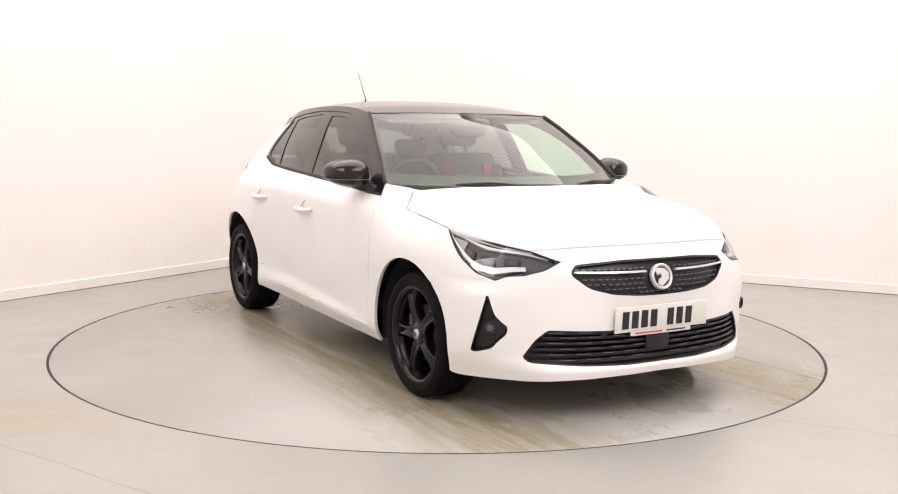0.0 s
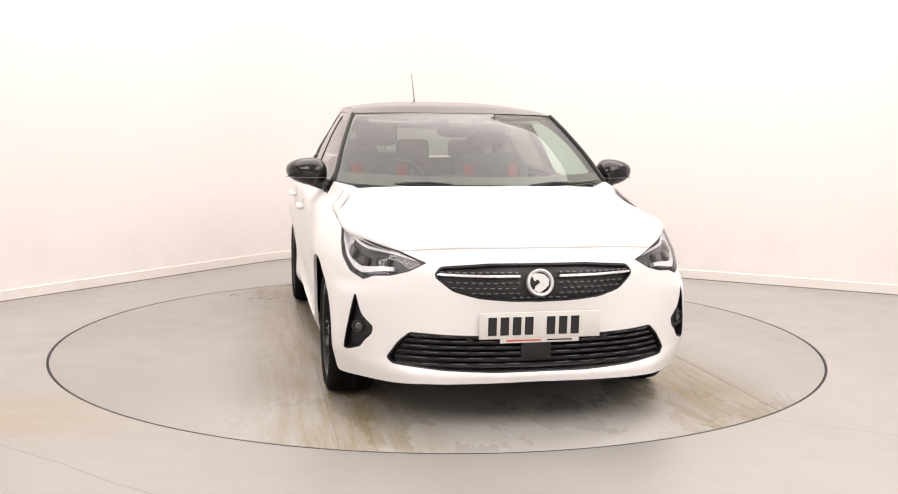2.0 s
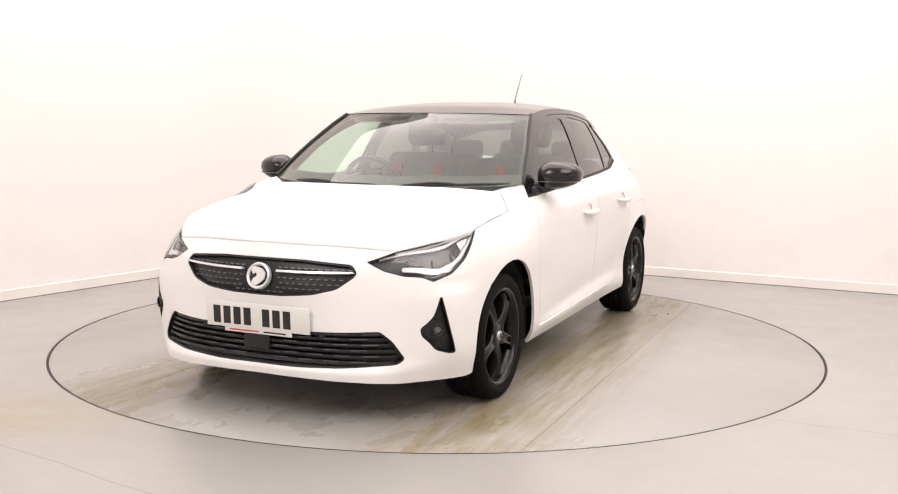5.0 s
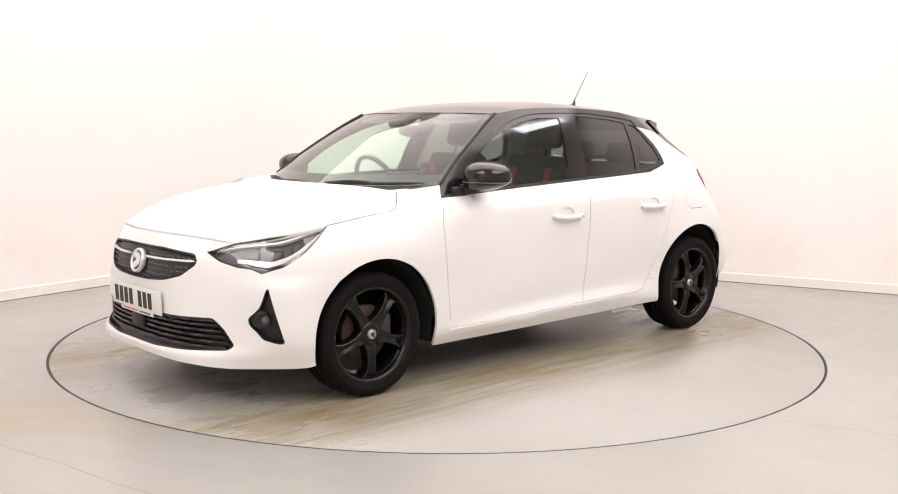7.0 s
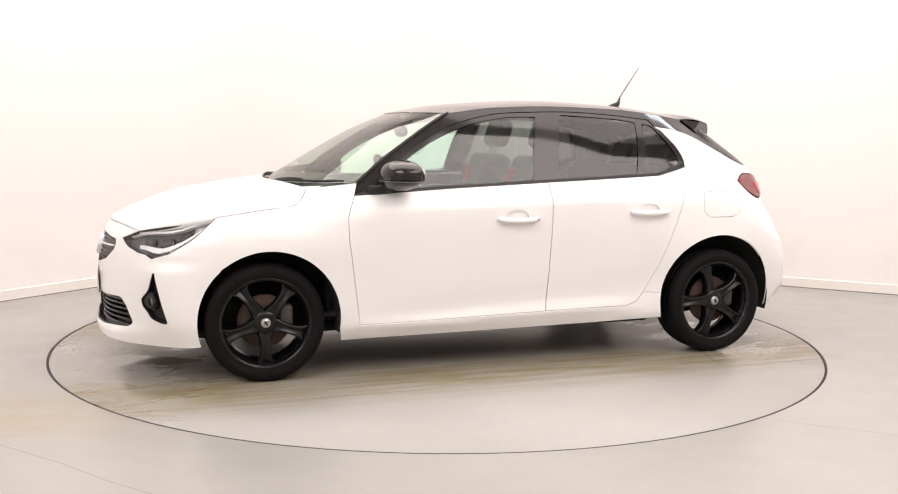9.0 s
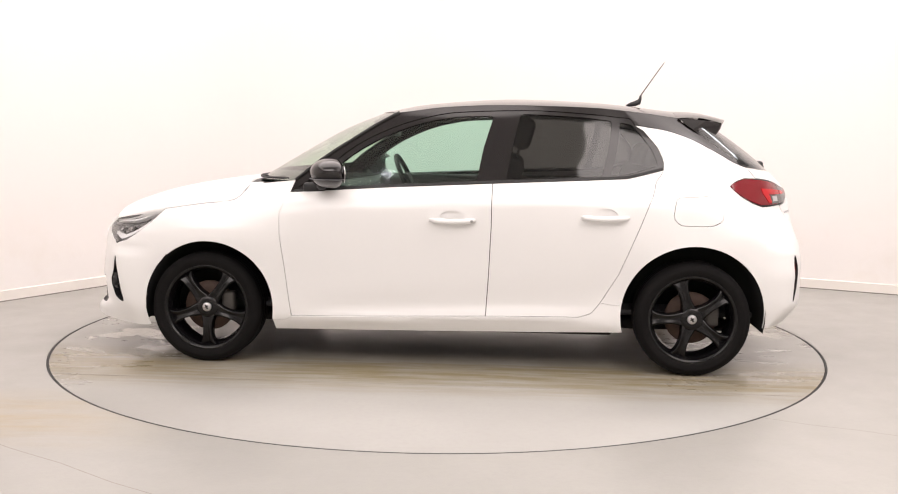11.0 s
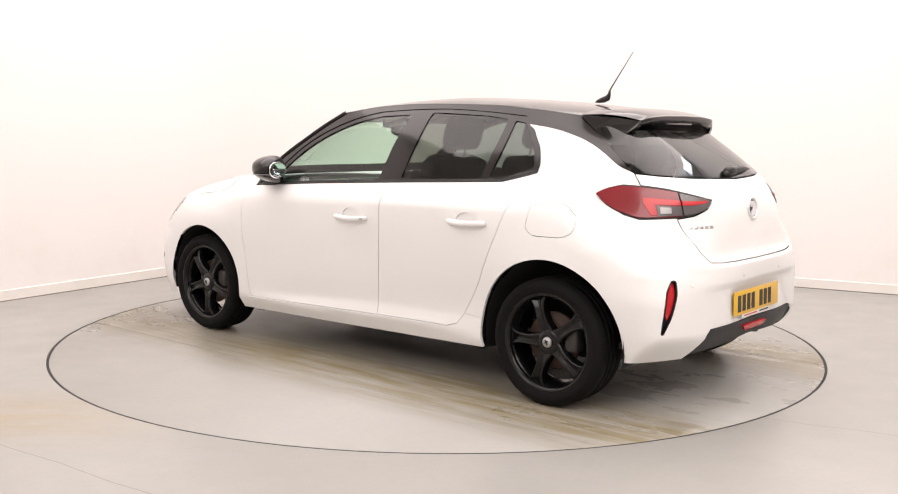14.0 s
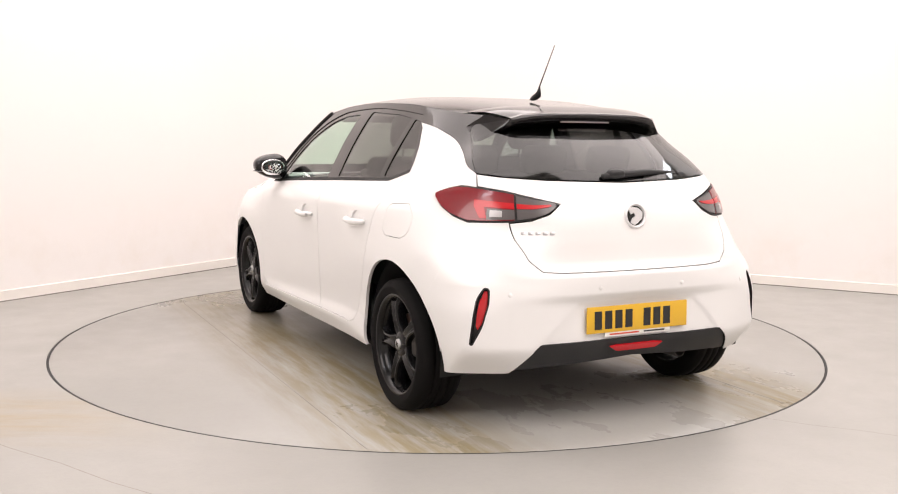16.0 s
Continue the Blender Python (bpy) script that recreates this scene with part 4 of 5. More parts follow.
def wheel(x, y, turn):
    """A wheel whose outer face points to +y; the rim carries tyre, spokes, disc, cap and bolts."""
    sgn = 1 if y > 0 else -1
    rim = part("wheel", lathe([(.212, -.095), (.218, -.09), (.205, -.07), (.19, -.03), (.195, .04), (.205, .075), (.219, .083), (.227, .090), (.229, .096), (.224, .099), (.214, .094), (.206, .082), (.2, .05)], 64), RIM, car, "satin black five-spoke alloy wheel")
    rim.matrix_basis = Matrix.Translation((x, y, .294)) @ pose(0, 0, 0, 0, 0, 0 if sgn > 0 else 180)
    part("tyre", lathe([(.214, -.092), (.232, -.104), (.255, -.108), (.277, -.101), (.290, -.086), (.2935, -.06), (.2945, -.041), (.289, -.040), (.289, -.035), (.2945, -.034), (.295, 0), (.289, .001), (.289, .006), (.2945, .007), (.2945, .034), (.289, .035), (.289, .040), (.2945, .041), (.2935, .06), (.290, .086), (.277, .101), (.262, .107), (.258, .1085), (.254, .108), (.238, .105), (.229, .101), (.224, .096)], 72), TYRE, rim, "black road tyre")
    for k in range(5):
        sp = new("spoke", SPOKE)
        sp.parent = rim
        sp.matrix_basis = pose(0, .088, 0, 0, turn + 72 * k, 0)
    part("hub", lathe([(.001, .078), (.03, .080), (.05, .078), (.062, .068), (.066, .03)], 40), RIM, rim)
    cap = part("hub_cap", lathe([(.001, .090), (.020, .089), (.0235, .086), (.0245, .078)], 32), SILVER, rim, "silver centre cap with dark emblem")
    part("emblem", join([bevelled_box(.009, .003, .026, .001, Matrix.Translation((0, .0905, 0)) @ pose(0, 0, 0, 0, 30, 0)), bevelled_box(.022, .003, .006, .001, Matrix.Translation((0, .0905, .002)) @ pose(0, 0, 0, 0, 30, 0))]), SEAL, cap, "dark emblem")
    for k in range(4):
        a = radians(45 + 90 * k)
        part("wheel_bolt", lathe([(.0, .074), (.008, .074), (.010, .070), (.010, .05)], 6), CAST, rim).matrix_basis = Matrix.Translation((.04 * math.cos(a), .004, .04 * math.sin(a)))
    part("brake_disc", lathe([(.06, .028), (.07, .03), (.132, .03), (.134, .02), (.132, .008), (.06, .006)], 48), RUST, rim, "rusty brake disc")
    part("brake_caliper", bevelled_box(.07, .07, .12, .015, Matrix.Translation((-.105 * sgn, .02, .02))), CAST, rim, "dark cast brake caliper")
    return rim


SPOKE = bpy.data.meshes.new("spoke")
_b = spoke_mesh()
for f in _b.faces:
    f.smooth = True
_b.to_mesh(SPOKE)
_b.free()
SPOKE.materials.append(RIM)
for wx, wy, wt in ((1.269, .720, 180), (-1.269, .745, 162), (1.269, -.720, 20), (-1.269, -.745, 46)):
    wheel(wx, wy, wt)
for ax, rr, az in ((1.25, .352, .305), (-1.27, .372, .308)):
    for sgn in (1, -1):
        bm = bmesh.new()
        rows = []
        for k in range(25):
            a = radians(-13 + 206 * k / 24)
            rows.append([bm.verts.new((ax + rr * math.cos(a), sgn * yy, az + rr * math.sin(a))) for yy in (.50, .80)])
        for r0, r1 in zip(rows, rows[1:]):
            bm.faces.new((r0[0], r0[1], r1[1], r1[0]))
        c = bm.verts.new((ax, sgn * .50, az))
        for r0, r1 in zip(rows, rows[1:]):
            bm.faces.new((c, r0[0], r1[0]))
        part("wheel_arch_liner", bm, LINER, car, "black felt wheel arch liner")


# --- lamps, grilles and small fittings of the nose
def between(top, low):
    """A map from (along, down) in 0..1 onto the strip between two (s, z) curves."""
    T, L = spline(top, 41), spline(low, 41)
    q = np.linspace(0, 1, 41)

    def at(*av):
        out = []
        for a, v in av:
            t = np.array([np.interp(a, q, T[:, c]) for c in (0, 1)])
            l = np.array([np.interp(a, q, L[:, c]) for c in (0, 1)])
            out.append(tuple(t + (l - t) * v))
        return out
    return at


def strip(at, a0, a1, v0, v1, n=8):
    return at(*[(a0 + (a1 - a0) * k / n, v0) for k in range(n + 1)], *[(a1 + (a0 - a1) * k / n, v1) for k in range(n + 1)])


DARKLAMP = material("dark_lamp_housing", (0.10, 0.10, 0.105), 0.3, grain=0.2, scale=70)
GREYLAMP = material("silver_lamp_reflector", (0.62, 0.62, 0.63), 0.22, metal=0.9, grain=0.1, scale=60)
DRL = material("white_light_guide", (0.78, 0.78, 0.79), 0.25, coat=0.5)
head = between(HEAD_IN + HEAD_TOP, HEAD_IN[:1] + HEAD_LOW[::-1] + HEAD_OUT[::-1] + HEAD_TOP[1:])
for lamp in panels("headlight", inset(HEADLIGHT, -0.004), DARKLAMP, car, "headlight with dark housing and white light guides", off=-0.040, gap=0.0, depth=0.0, step=0.025):
    flank = "L" if lamp.data.vertices[0].co.y > 0 else "R"
    kw = dict(sides=flank, gap=0.0, step=0.02)
    panels("lamp_rim", HEADLIGHT, SEAL, lamp, "black lamp rim", holes=[inset(HEADLIGHT, 0.0045)], depth=0.045, off=-0.003, **kw)
    panels("upper_light_guide", strip(head, .10, .96, .10, .17), DRL, lamp, "white upper light guide", off=-0.016, depth=0.02, **kw)
    panels("lower_light_guide", strip(head, .26, .95, .64, .80), DRL, lamp, "white lower light guide", off=-0.014, depth=0.022, **kw)
    panels("reflector", head((.52, .77), (.66, .77), (.80, .77), (.92, .77), (.88, .9), (.76, .93), (.64, .92)), GREYLAMP, lamp, "silver lower reflector", off=-0.024, depth=0.014, **kw)
    panels("inner_bezel", strip(head, .76, .97, .20, .62), GREYLAMP, lamp, "grey outer bezel", off=-0.030, depth=0.008, **kw)
    for a in (.30, .47, .63):
        panels("light_module", rounded(strip(head, a, a + .105, .33, .62, 2), .012), SEAL, lamp, "dark lens module", off=-0.020, depth=0.018, **kw)
        panels("module_lens", rounded(strip(head, a + .02, a + .085, .38, .57, 2), .012), SMOKE, lamp, "grey projector lens", off=-0.017, depth=0.004, **kw)
    cover = panels("lamp_lens", inset(HEADLIGHT, 0.006), LENS, lamp, "clear lamp lens", off=0.0005, depth=0.0, **kw)[0]
    cover.visible_shadow = False

BRIGHT = material("bright_satin_chrome", (0.80, 0.80, 0.81), 0.32, metal=0.55, grain=0.05, scale=60)
MESHBLACK = material("black_grille_plastic", (0.008, 0.008, 0.009), 0.4, grain=0.2, scale=90)
DASH = material("grey_grille_edges", (0.15, 0.15, 0.16), 0.35, grain=0.1, scale=60)
grille = panels("upper_grille", inset(GRILLE, -0.004), MESHBLACK, car, "black honeycomb upper grille", "C", off=-0.022, gap=0.0, depth=0.0)[0]
panels("grille_rim", GRILLE, PLASTIC, grille, "black grille surround", "C", holes=[inset(GRILLE, 0.008)], off=-0.003, gap=0.0, depth=0.022, step=0.02)
gin = inset(GRILLE, 0.014)
for row in range(7):
    z = .558 + row * .0215
    for k in range(14):
        y = .016 + k * .031 + (row % 2) * .0155
        q = front((y, z))
        if .634 < z < .662 or (y < .085 and .56 < z < .69) or not inside(gin, np.array(q))[0]:
            continue
        cell = front((y - .008, z - .002), (y + .008, z - .002), (y + .008, z + .002), (y - .008, z + .002))
        panels("grille_dash", cell, DASH, grille, "", "LR", off=-0.011, gap=0.0, depth=0.011, step=0.03)
panels("grille_bar", front((.085, .643), (.25, .644), (.40, .647), (.422, .650), (.412, .656), (.25, .653), (.085, .652)), BRIGHT, grille, "polished chrome grille bar", off=0.003, gap=0.0, depth=0.018, step=0.02)


def badge(parent, m, r):
    """A round chrome badge with a dark field and a plain swept shape; faces +x of m."""
    b = part("badge", join([lathe([(r * .80, .004), (r * .84, .010), (r * .93, .012), (r, .008), (r, -.012)], 40, "x"), lathe([(.0005, .003), (r * .82, .003)], 40, "x")]), [BRIGHT], parent, "round chrome badge")
    b.matrix_basis = m
    field = part("badge_field", lathe([(.0005, .0045), (r * .76, .0040), (r * .76, .001)], 36, "x"), SEAL, b, "dark badge field")
    pts = [(.15, -.55), (.45, -.30), (.50, .05), (.25, .30), (-.05, .38), (-.55, .38), (-.55, .20), (-.15, .12), (-.05, -.15), (-.30, -.30), (-.40, -.55), (-.10, -.70)]
    bm = bmesh.new()
    lo = [bm.verts.new((.004, y * r * 1.30, z * r * 1.30 + r * .16)) for y, z in pts]
    hi = [bm.verts.new((.0095, y * r * 1.30, z * r * 1.30 + r * .16)) for y, z in pts]
    bm.faces.new(hi)
    for i in range(len(pts)):
        bm.faces.new((lo[i - 1], lo[i], hi[i], hi[i - 1]))
    bmesh.ops.recalc_face_normals(bm, faces=bm.faces)
    part("badge_shape", bm, BRIGHT, b, "", smooth=False)
    part("badge_shape", bevelled_box(.006, r * .34, r * .30, .001, Matrix.Translation((.0062, -r * .38, r * .30)) @ pose(0, 0, 0, 30, 0, 0)), BRIGHT, b, "", smooth=False)
    return b


badge(car, pose(2.031, 0, .620, 0, -14, 0), .057)

low = panels("lower_grille", inset(LOWGRILLE, -0.004), MESHBLACK, car, "black lower grille with thin slats", "C", off=-0.045, gap=0.0, depth=0.0)[0]
panels("grille_rim", LOWGRILLE, PLASTIC, low, "", "C", holes=[inset(LOWGRILLE, 0.007)], off=-0.003, gap=0.0, depth=0.045, step=0.025)
for k, (z, w) in enumerate(((.277, .585), (.301, .592), (.325, .580), (.349, .565), (.373, .548), (.393, .53))):
    panels("grille_slat", front((0, z + .004), (.3, z + .006), (w, z + .009), (w, z - .001), (.3, z - .005), (0, z - .007)), MESHBLACK, low, "", "C", off=-0.012, gap=0.0, depth=0.03, step=0.04)
    for j in range(5):
        y0 = .075 + j * .115 + (k % 2) * .045
        if y0 + .06 < w:
            panels("slat_edge", front((y0, z + .0045), (y0 + .062, z + .006), (y0 + .062, z + .0035), (y0, z + .002)), DASH, low, "", off=-0.0105, gap=0.0, depth=0.004, step=0.05)
part("radar_cover", bevelled_box(.02, .13, .085, .006, Matrix.Translation((2.028, -.012, .348))), PLASTIC, low, "square black radar cover")
for y in (.29, -.29):
    part("parking_sensor", lathe([(.0005, .004), (.011, .004), (.013, .001), (.017, .001), (.017, -.02)], 20, "x"), PLASTIC, low).matrix_basis = Matrix.Translation((2.015, y, .385))

PALEFOG = material("grey_fog_lens", (0.10, 0.10, 0.105), 0.2, coat=0.5, grain=0.2, scale=120)
fogs = panels("fog_recess", inset(FOG, -0.004), PLASTIC, car, "black fog lamp recess", off=-0.030, gap=0.0, depth=0.0, step=0.02)
for fr_, sgn in zip(fogs, (1, -1)):
    panels("recess_rim", FOG, MESHBLACK, fr_, "", "L" if sgn > 0 else "R", holes=[inset(FOG, 0.006)], off=-0.002, gap=0.0, depth=0.03, step=0.02)
    wing = rounded(front((.735, .455), (.70, .452), (.682, .43), (.678, .40), (.70, .375), (.738, .37), (.752, .40)), .012)
    panels("fog_shroud", wing, PLASTIC, fr_, "", "L" if sgn > 0 else "R", off=-0.008, gap=0.0, depth=0.024, step=0.015)
    fl = part("fog_lamp", lathe([(.0005, .001), (.018, -.001), (.021, -.005)], 24, "x"), PALEFOG, fr_, "small round fog lamp")
    fl.matrix_basis = pose(1.800, sgn * .7285, .412, 0, 0, sgn * 32)
    part("lamp_ring", lathe([(.020, .004), (.024, .007), (.028, .004), (.028, -.008)], 24, "x"), PLASTIC, fl)


def number_plate(parent, m, mat, tone):
    """A plate whose writing is plain bars; it faces +x of m."""
    p = part("number_plate", bevelled_box(.006, .52, .111, .002), mat, parent, f"{tone} number plate with black characters as bars")
    p.matrix_basis = m
    x = -.205
    for k in range(7):
        part("plate_character", bevelled_box(.002, .036, .076, .0, Matrix.Translation((.0034, x, -.002))), INK, p, smooth=False)
        x += .052 + (.042 if k == 3 else 0)
    st = part("dealer_strip", bevelled_box(.004, .34, .020, .001, Matrix.Translation((-.001, 0, -.0645))), PLATEW, p, "white strip with tiny red and black print")
    part("red_print", bevelled_box(.001, .15, .006, 0, Matrix.Translation((.0015, -.07, -.064))), REDINK, st, smooth=False)
    part("black_print", bevelled_box(.001, .11, .006, 0, Matrix.Translation((.0015, .085, -.064))), INK, st, smooth=False)


number_plate(car, pose(2.046, 0, .446, 0, 3, 0), PLATEW, "white")
number_plate(car, pose(-1.899, 0, .468, 0, -2, 180), PLATEY, "yellow")
for y, z in ((.60, .59), (.21, .605)):
    for sgn in (1, -1):
        q = rear((y, z))[0]
        pt, nn = skin([q[0]], [q[1]])[0], skin_normal([q[0]], [q[1]])[0]
        sens = part("parking_sensor", lathe([(.0005, .001), (.0085, .001), (.0095, -.001), (.0115, -.001), (.0125, .0008), (.0135, -.002)], 18, "x"), WHITE, rear_bumper, "round white parking sensor")
        sens.matrix_basis = Matrix.Translation((pt[0], sgn * pt[1], pt[2])) @ Vector((nn[0], sgn * nn[1], nn[2])).to_track_quat("X", "Z").to_matrix().to_4x4()

# --- tail lamps
tail = between(side((-1.447, .972), (-1.49, 1.0), (-1.536, 1.013), (-1.60, 1.008)) + rear((.54, .992), (.45, .968), (.352, .944)), side((-1.447, .972), (-1.50, .925), (-1.57, .885), (-1.634, .863)) + rear((.55, .868), (.47, .879), (.40, .905), (.352, .944)))
PALE = material("clear_reversing_lens", (0.42, 0.41, 0.41), 0.2, coat=1.0, grain=0.2, scale=200)
for lamp in panels("tail_light", TAIL, SEAL, car, "red and smoked tail light", off=0.0, gap=0.001, depth=0.02, step=0.02):
    flank = "L" if lamp.data.vertices[0].co.y > 0 else "R"
    kw = dict(sides=flank, gap=0.0, step=0.018)
    panels("outer_lens", strip(tail, .03, .685, .06, .93), DARKRED, lamp, "dark red outer lens", off=0.006, depth=0.010, **kw)
    panels("inner_lens", strip(tail, .70, .965, .08, .92), SMOKE, lamp, "smoked inner lens", off=0.006, depth=0.010, **kw)
    panels("light_bar", strip(tail, .42, .685, .36, .54), REDLENS, lamp, "bright red light bar", off=0.009, depth=0.005, **kw)
    panels("light_bar", strip(tail, .70, .93, .36, .54), REDLENS, lamp, "bright red light bar", off=0.009, depth=0.005, **kw)
    panels("light_bar", tail((.42, .54), (.49, .54), (.51, .86), (.46, .86)), REDLENS, lamp, "bright red light bar", off=0.009, depth=0.005, **kw)
    panels("grey_lens", strip(tail, .51, .685, .58, .90), SMOKE, lamp, "smoked lens", off=0.008, depth=0.004, **kw)
    panels("reversing_lens", strip(tail, .53, .61, .62, .82, 3), PALE, lamp, "clear reversing lens", off=0.0095, depth=0.004, **kw)
for rf in panels("reflector_recess", inset(REFL, -0.003), PLASTIC, car, "black recess with red reflector", off=-0.024, gap=0.0, depth=0.0, step=0.02):
    flank = "L" if rf.data.vertices[0].co.y > 0 else "R"
    panels("recess_rim", REFL, PLASTIC, rf, "", flank, holes=[inset(REFL, 0.006)], off=-0.001, gap=0.0, depth=0.024, step=0.02)
    panels("red_reflector", rear((.680, .605), (.692, .606), (.714, .56), (.727, .465), (.720, .448), (.702, .48), (.685, .55)), REDLENS, rf, "red reflector", flank, off=-0.013, gap=0.0, depth=0.008, step=0.02)
panels("rear_fog_lamp", rear((0, .352), (.10, .352), (.135, .348), (.10, .328), (0, .326)), REDLENS, car, "red rear fog lamp", "C", off=0.002, gap=0.0, depth=0.012, step=0.02)
part("exhaust", join([lathe([(.0, -.12), (.022, -.12), (.030, -.02), (.030, 0), (.026, 0), (.025, -.08)], 24, "x")]), CAST, car, "dark steel exhaust tip").matrix_basis = pose(-1.77, -.34, .266, 0, -8, 180)
part("silencer", bevelled_box(.20, .60, .12, .05, Matrix.Translation((-1.60, -.10, .318)), 3), CAST, car, "dark steel silencer")
badge(car, pose(-1.853, 0, .892, 0, -8, 180), .054)
for k in range(5):
    q = rear((.505 - k * .027, .828))[0]
    pt, nn = skin([q[0]], [q[1]])[0], skin_normal([q[0]], [q[1]])[0]
    part("model_mark", bevelled_box(.003, .020, .013, .001), SILVER, car, "small silver mark").matrix_basis = Matrix.Translation(pt + nn * .001) @ Vector(nn).to_track_quat("X", "Z").to_matrix().to_4x4()

# --- roof spoiler: a thick blade with side fins
TE = [(-1.505, 0, 1.321), (-1.50, .20, 1.318), (-1.486, .33, 1.309), (-1.462, .385, 1.296)]
te, re_ = spline(TE, 14), ROOFG[-1][18:][:19]
n_ = 14
root = np.stack([np.interp(np.linspace(0, 1, n_), np.linspace(0, 1, 19), re_[:, c]) for c in range(3)], -1)
top = np.stack([root * (1 - t) + te * t + np.array([0, 0, .014 * math.sin(math.pi * t)]) for t in np.linspace(0.004, 1, 12)])
under = np.stack([te * (1 - t) + (root + np.array([-.17, -.01, -.085])) * t + np.array([0, 0, -.022 * min(1, t * 8)]) for t in np.linspace(0, 1, 8)])
half = np.concatenate([top, under], 0)
full = np.concatenate([half[:, ::-1] * np.array([1, -1, 1]), half[:, 1:]], 1)
spoiler = part("spoiler", grid_mesh("spoiler", full), BLACK, car, "gloss black roof spoiler")
for sgn in (1, -1):
    bm = bmesh.new()
    ring = [(-1.212, .50, 1.318), (-1.36, .462, 1.308), (-1.462, .387, 1.292), (-1.452, .41, 1.264), (-1.422, .452, 1.234), (-1.372, .516, 1.194), (-1.29, .514, 1.258)]
    outer = [bm.verts.new((x, sgn * y, z)) for x, y, z in ring]
    inner = [bm.verts.new((x - .004, sgn * (y - .03), z)) for x, y, z in ring]
    bm.faces.new(outer), bm.faces.new(inner[::-1])
    for i in range(len(ring)):
        bm.faces.new((outer[i - 1], outer[i], inner[i], inner[i - 1]))
    bmesh.ops.recalc_face_normals(bm, faces=bm.faces)
    part("spoiler_fin", bm, BLACK, spoiler, "gloss black side fin", smooth=False)
PALEBRAKE = material("pale_brake_light_lens", (0.50, 0.44, 0.44), 0.2, coat=0.5, grain=0.1, scale=90)
part("brake_light", bevelled_box(.012, .26, .012, .003, Matrix.Translation((-1.465, 0, 1.286))), PALEBRAKE, spoiler, "clear high brake light")
aer = part("aerial", join([tube([(-.985, 0, 1.396), (-1.005, 0, 1.400), (-1.035, 0, 1.407), (-1.058, 0, 1.416), (-1.066, 0, 1.434), (-1.070, 0, 1.456)], [.003, .011, .016, .016, .009, .004], 12)]), PLASTIC, car, "black roof aerial base")
part("mast", tube([(-1.062, 0, 1.445), (-1.198, 0, 1.645)], [.0034, .002], 6), PLASTIC, aer, "thin black whip mast")


# --- mirrors, handles, wipers
def superball(rx, ry, rz, e=0.84, nu=28, nv=16):
    bm = bmesh.new()
    f = lambda v: math.copysign(abs(v) ** e, v)
    rows = []
    for i in range(nv + 1):
        b = -math.pi / 2 + math.pi * i / nv
        rows.append([bm.verts.new((rx * f(math.cos(b)) * f(math.cos(a)), ry * f(math.cos(b)) * f(math.sin(a)), rz * f(math.sin(b)))) for a in [2 * math.pi * k / nu for k in range(nu)]])
    for r0, r1 in zip(rows, rows[1:]):
        for k in range(nu):
            bm.faces.new((r0[k], r0[(k + 1) % nu], r1[(k + 1) % nu], r1[k]))
    bmesh.ops.remove_doubles(bm, verts=bm.verts, dist=1e-5)
    bmesh.ops.recalc_face_normals(bm, faces=bm.faces)
    return bm


for sgn in (1, -1):
    bm = superball(.112, .108, .086)
    for v in bm.verts:                       # rounded nose ahead, flat back, narrower towards the tip
        out = (v.co.y / .105 + 1) / 2
        if v.co.x < -.02:
            v.co.x = -.02 + (v.co.x + .02) * 0.5
        v.co.z *= 1.08 - 0.44 * out
        v.co.z += 0.016 * out
        if v.co.z < -.03:                    # flat, slanting underside
            v.co.z = -.03 + (v.co.z + .03) * 0.92
        v.co.x -= 0.055 * out
        v.co.y *= sgn
    bmesh.ops.transform(bm, matrix=Matrix.Translation((.612, sgn * .866, 1.006)), verts=bm.verts)
    bmesh.ops.recalc_face_normals(bm, faces=bm.faces)
    mir = part("door_mirror", bm, BLACK, car, "gloss black door mirror")
    bm = superball(.006, .078, .046)
    bmesh.ops.transform(bm, matrix=Matrix.Translation((.520, sgn * .868, 1.010)) @ pose(0, 0, 0, 0, 0, sgn * 14), verts=bm.verts)
    part("mirror_glass", bm, MIRROR, mir, "silver mirror glass")
    part("mirror_foot", join([tube([(.66, sgn * .74, .945), (.65, sgn * .80, .95), (.635, sgn * .84, .965)], [.030, .026, .026], 10), bevelled_box(.12, .03, .05, .012, Matrix.Translation((.69, sgn * .772, .937)))]), PLASTIC, mir, "black mirror foot")
    bm = superball(.114, .108, .0045)
    for v in bm.verts:
        out = (v.co.y / .105 + 1) / 2
        if v.co.x < -.02:
            v.co.x = -.02 + (v.co.x + .02) * 0.5
        v.co.x -= 0.055 * out
        v.co.y *= sgn
    bmesh.ops.transform(bm, matrix=Matrix.Translation((.613, sgn * .866, .986)), verts=bm.verts)
    bmesh.ops.recalc_face_normals(bm, faces=bm.faces)
    part("mirror_trim", bm, DASH, mir, "thin grey trim line")

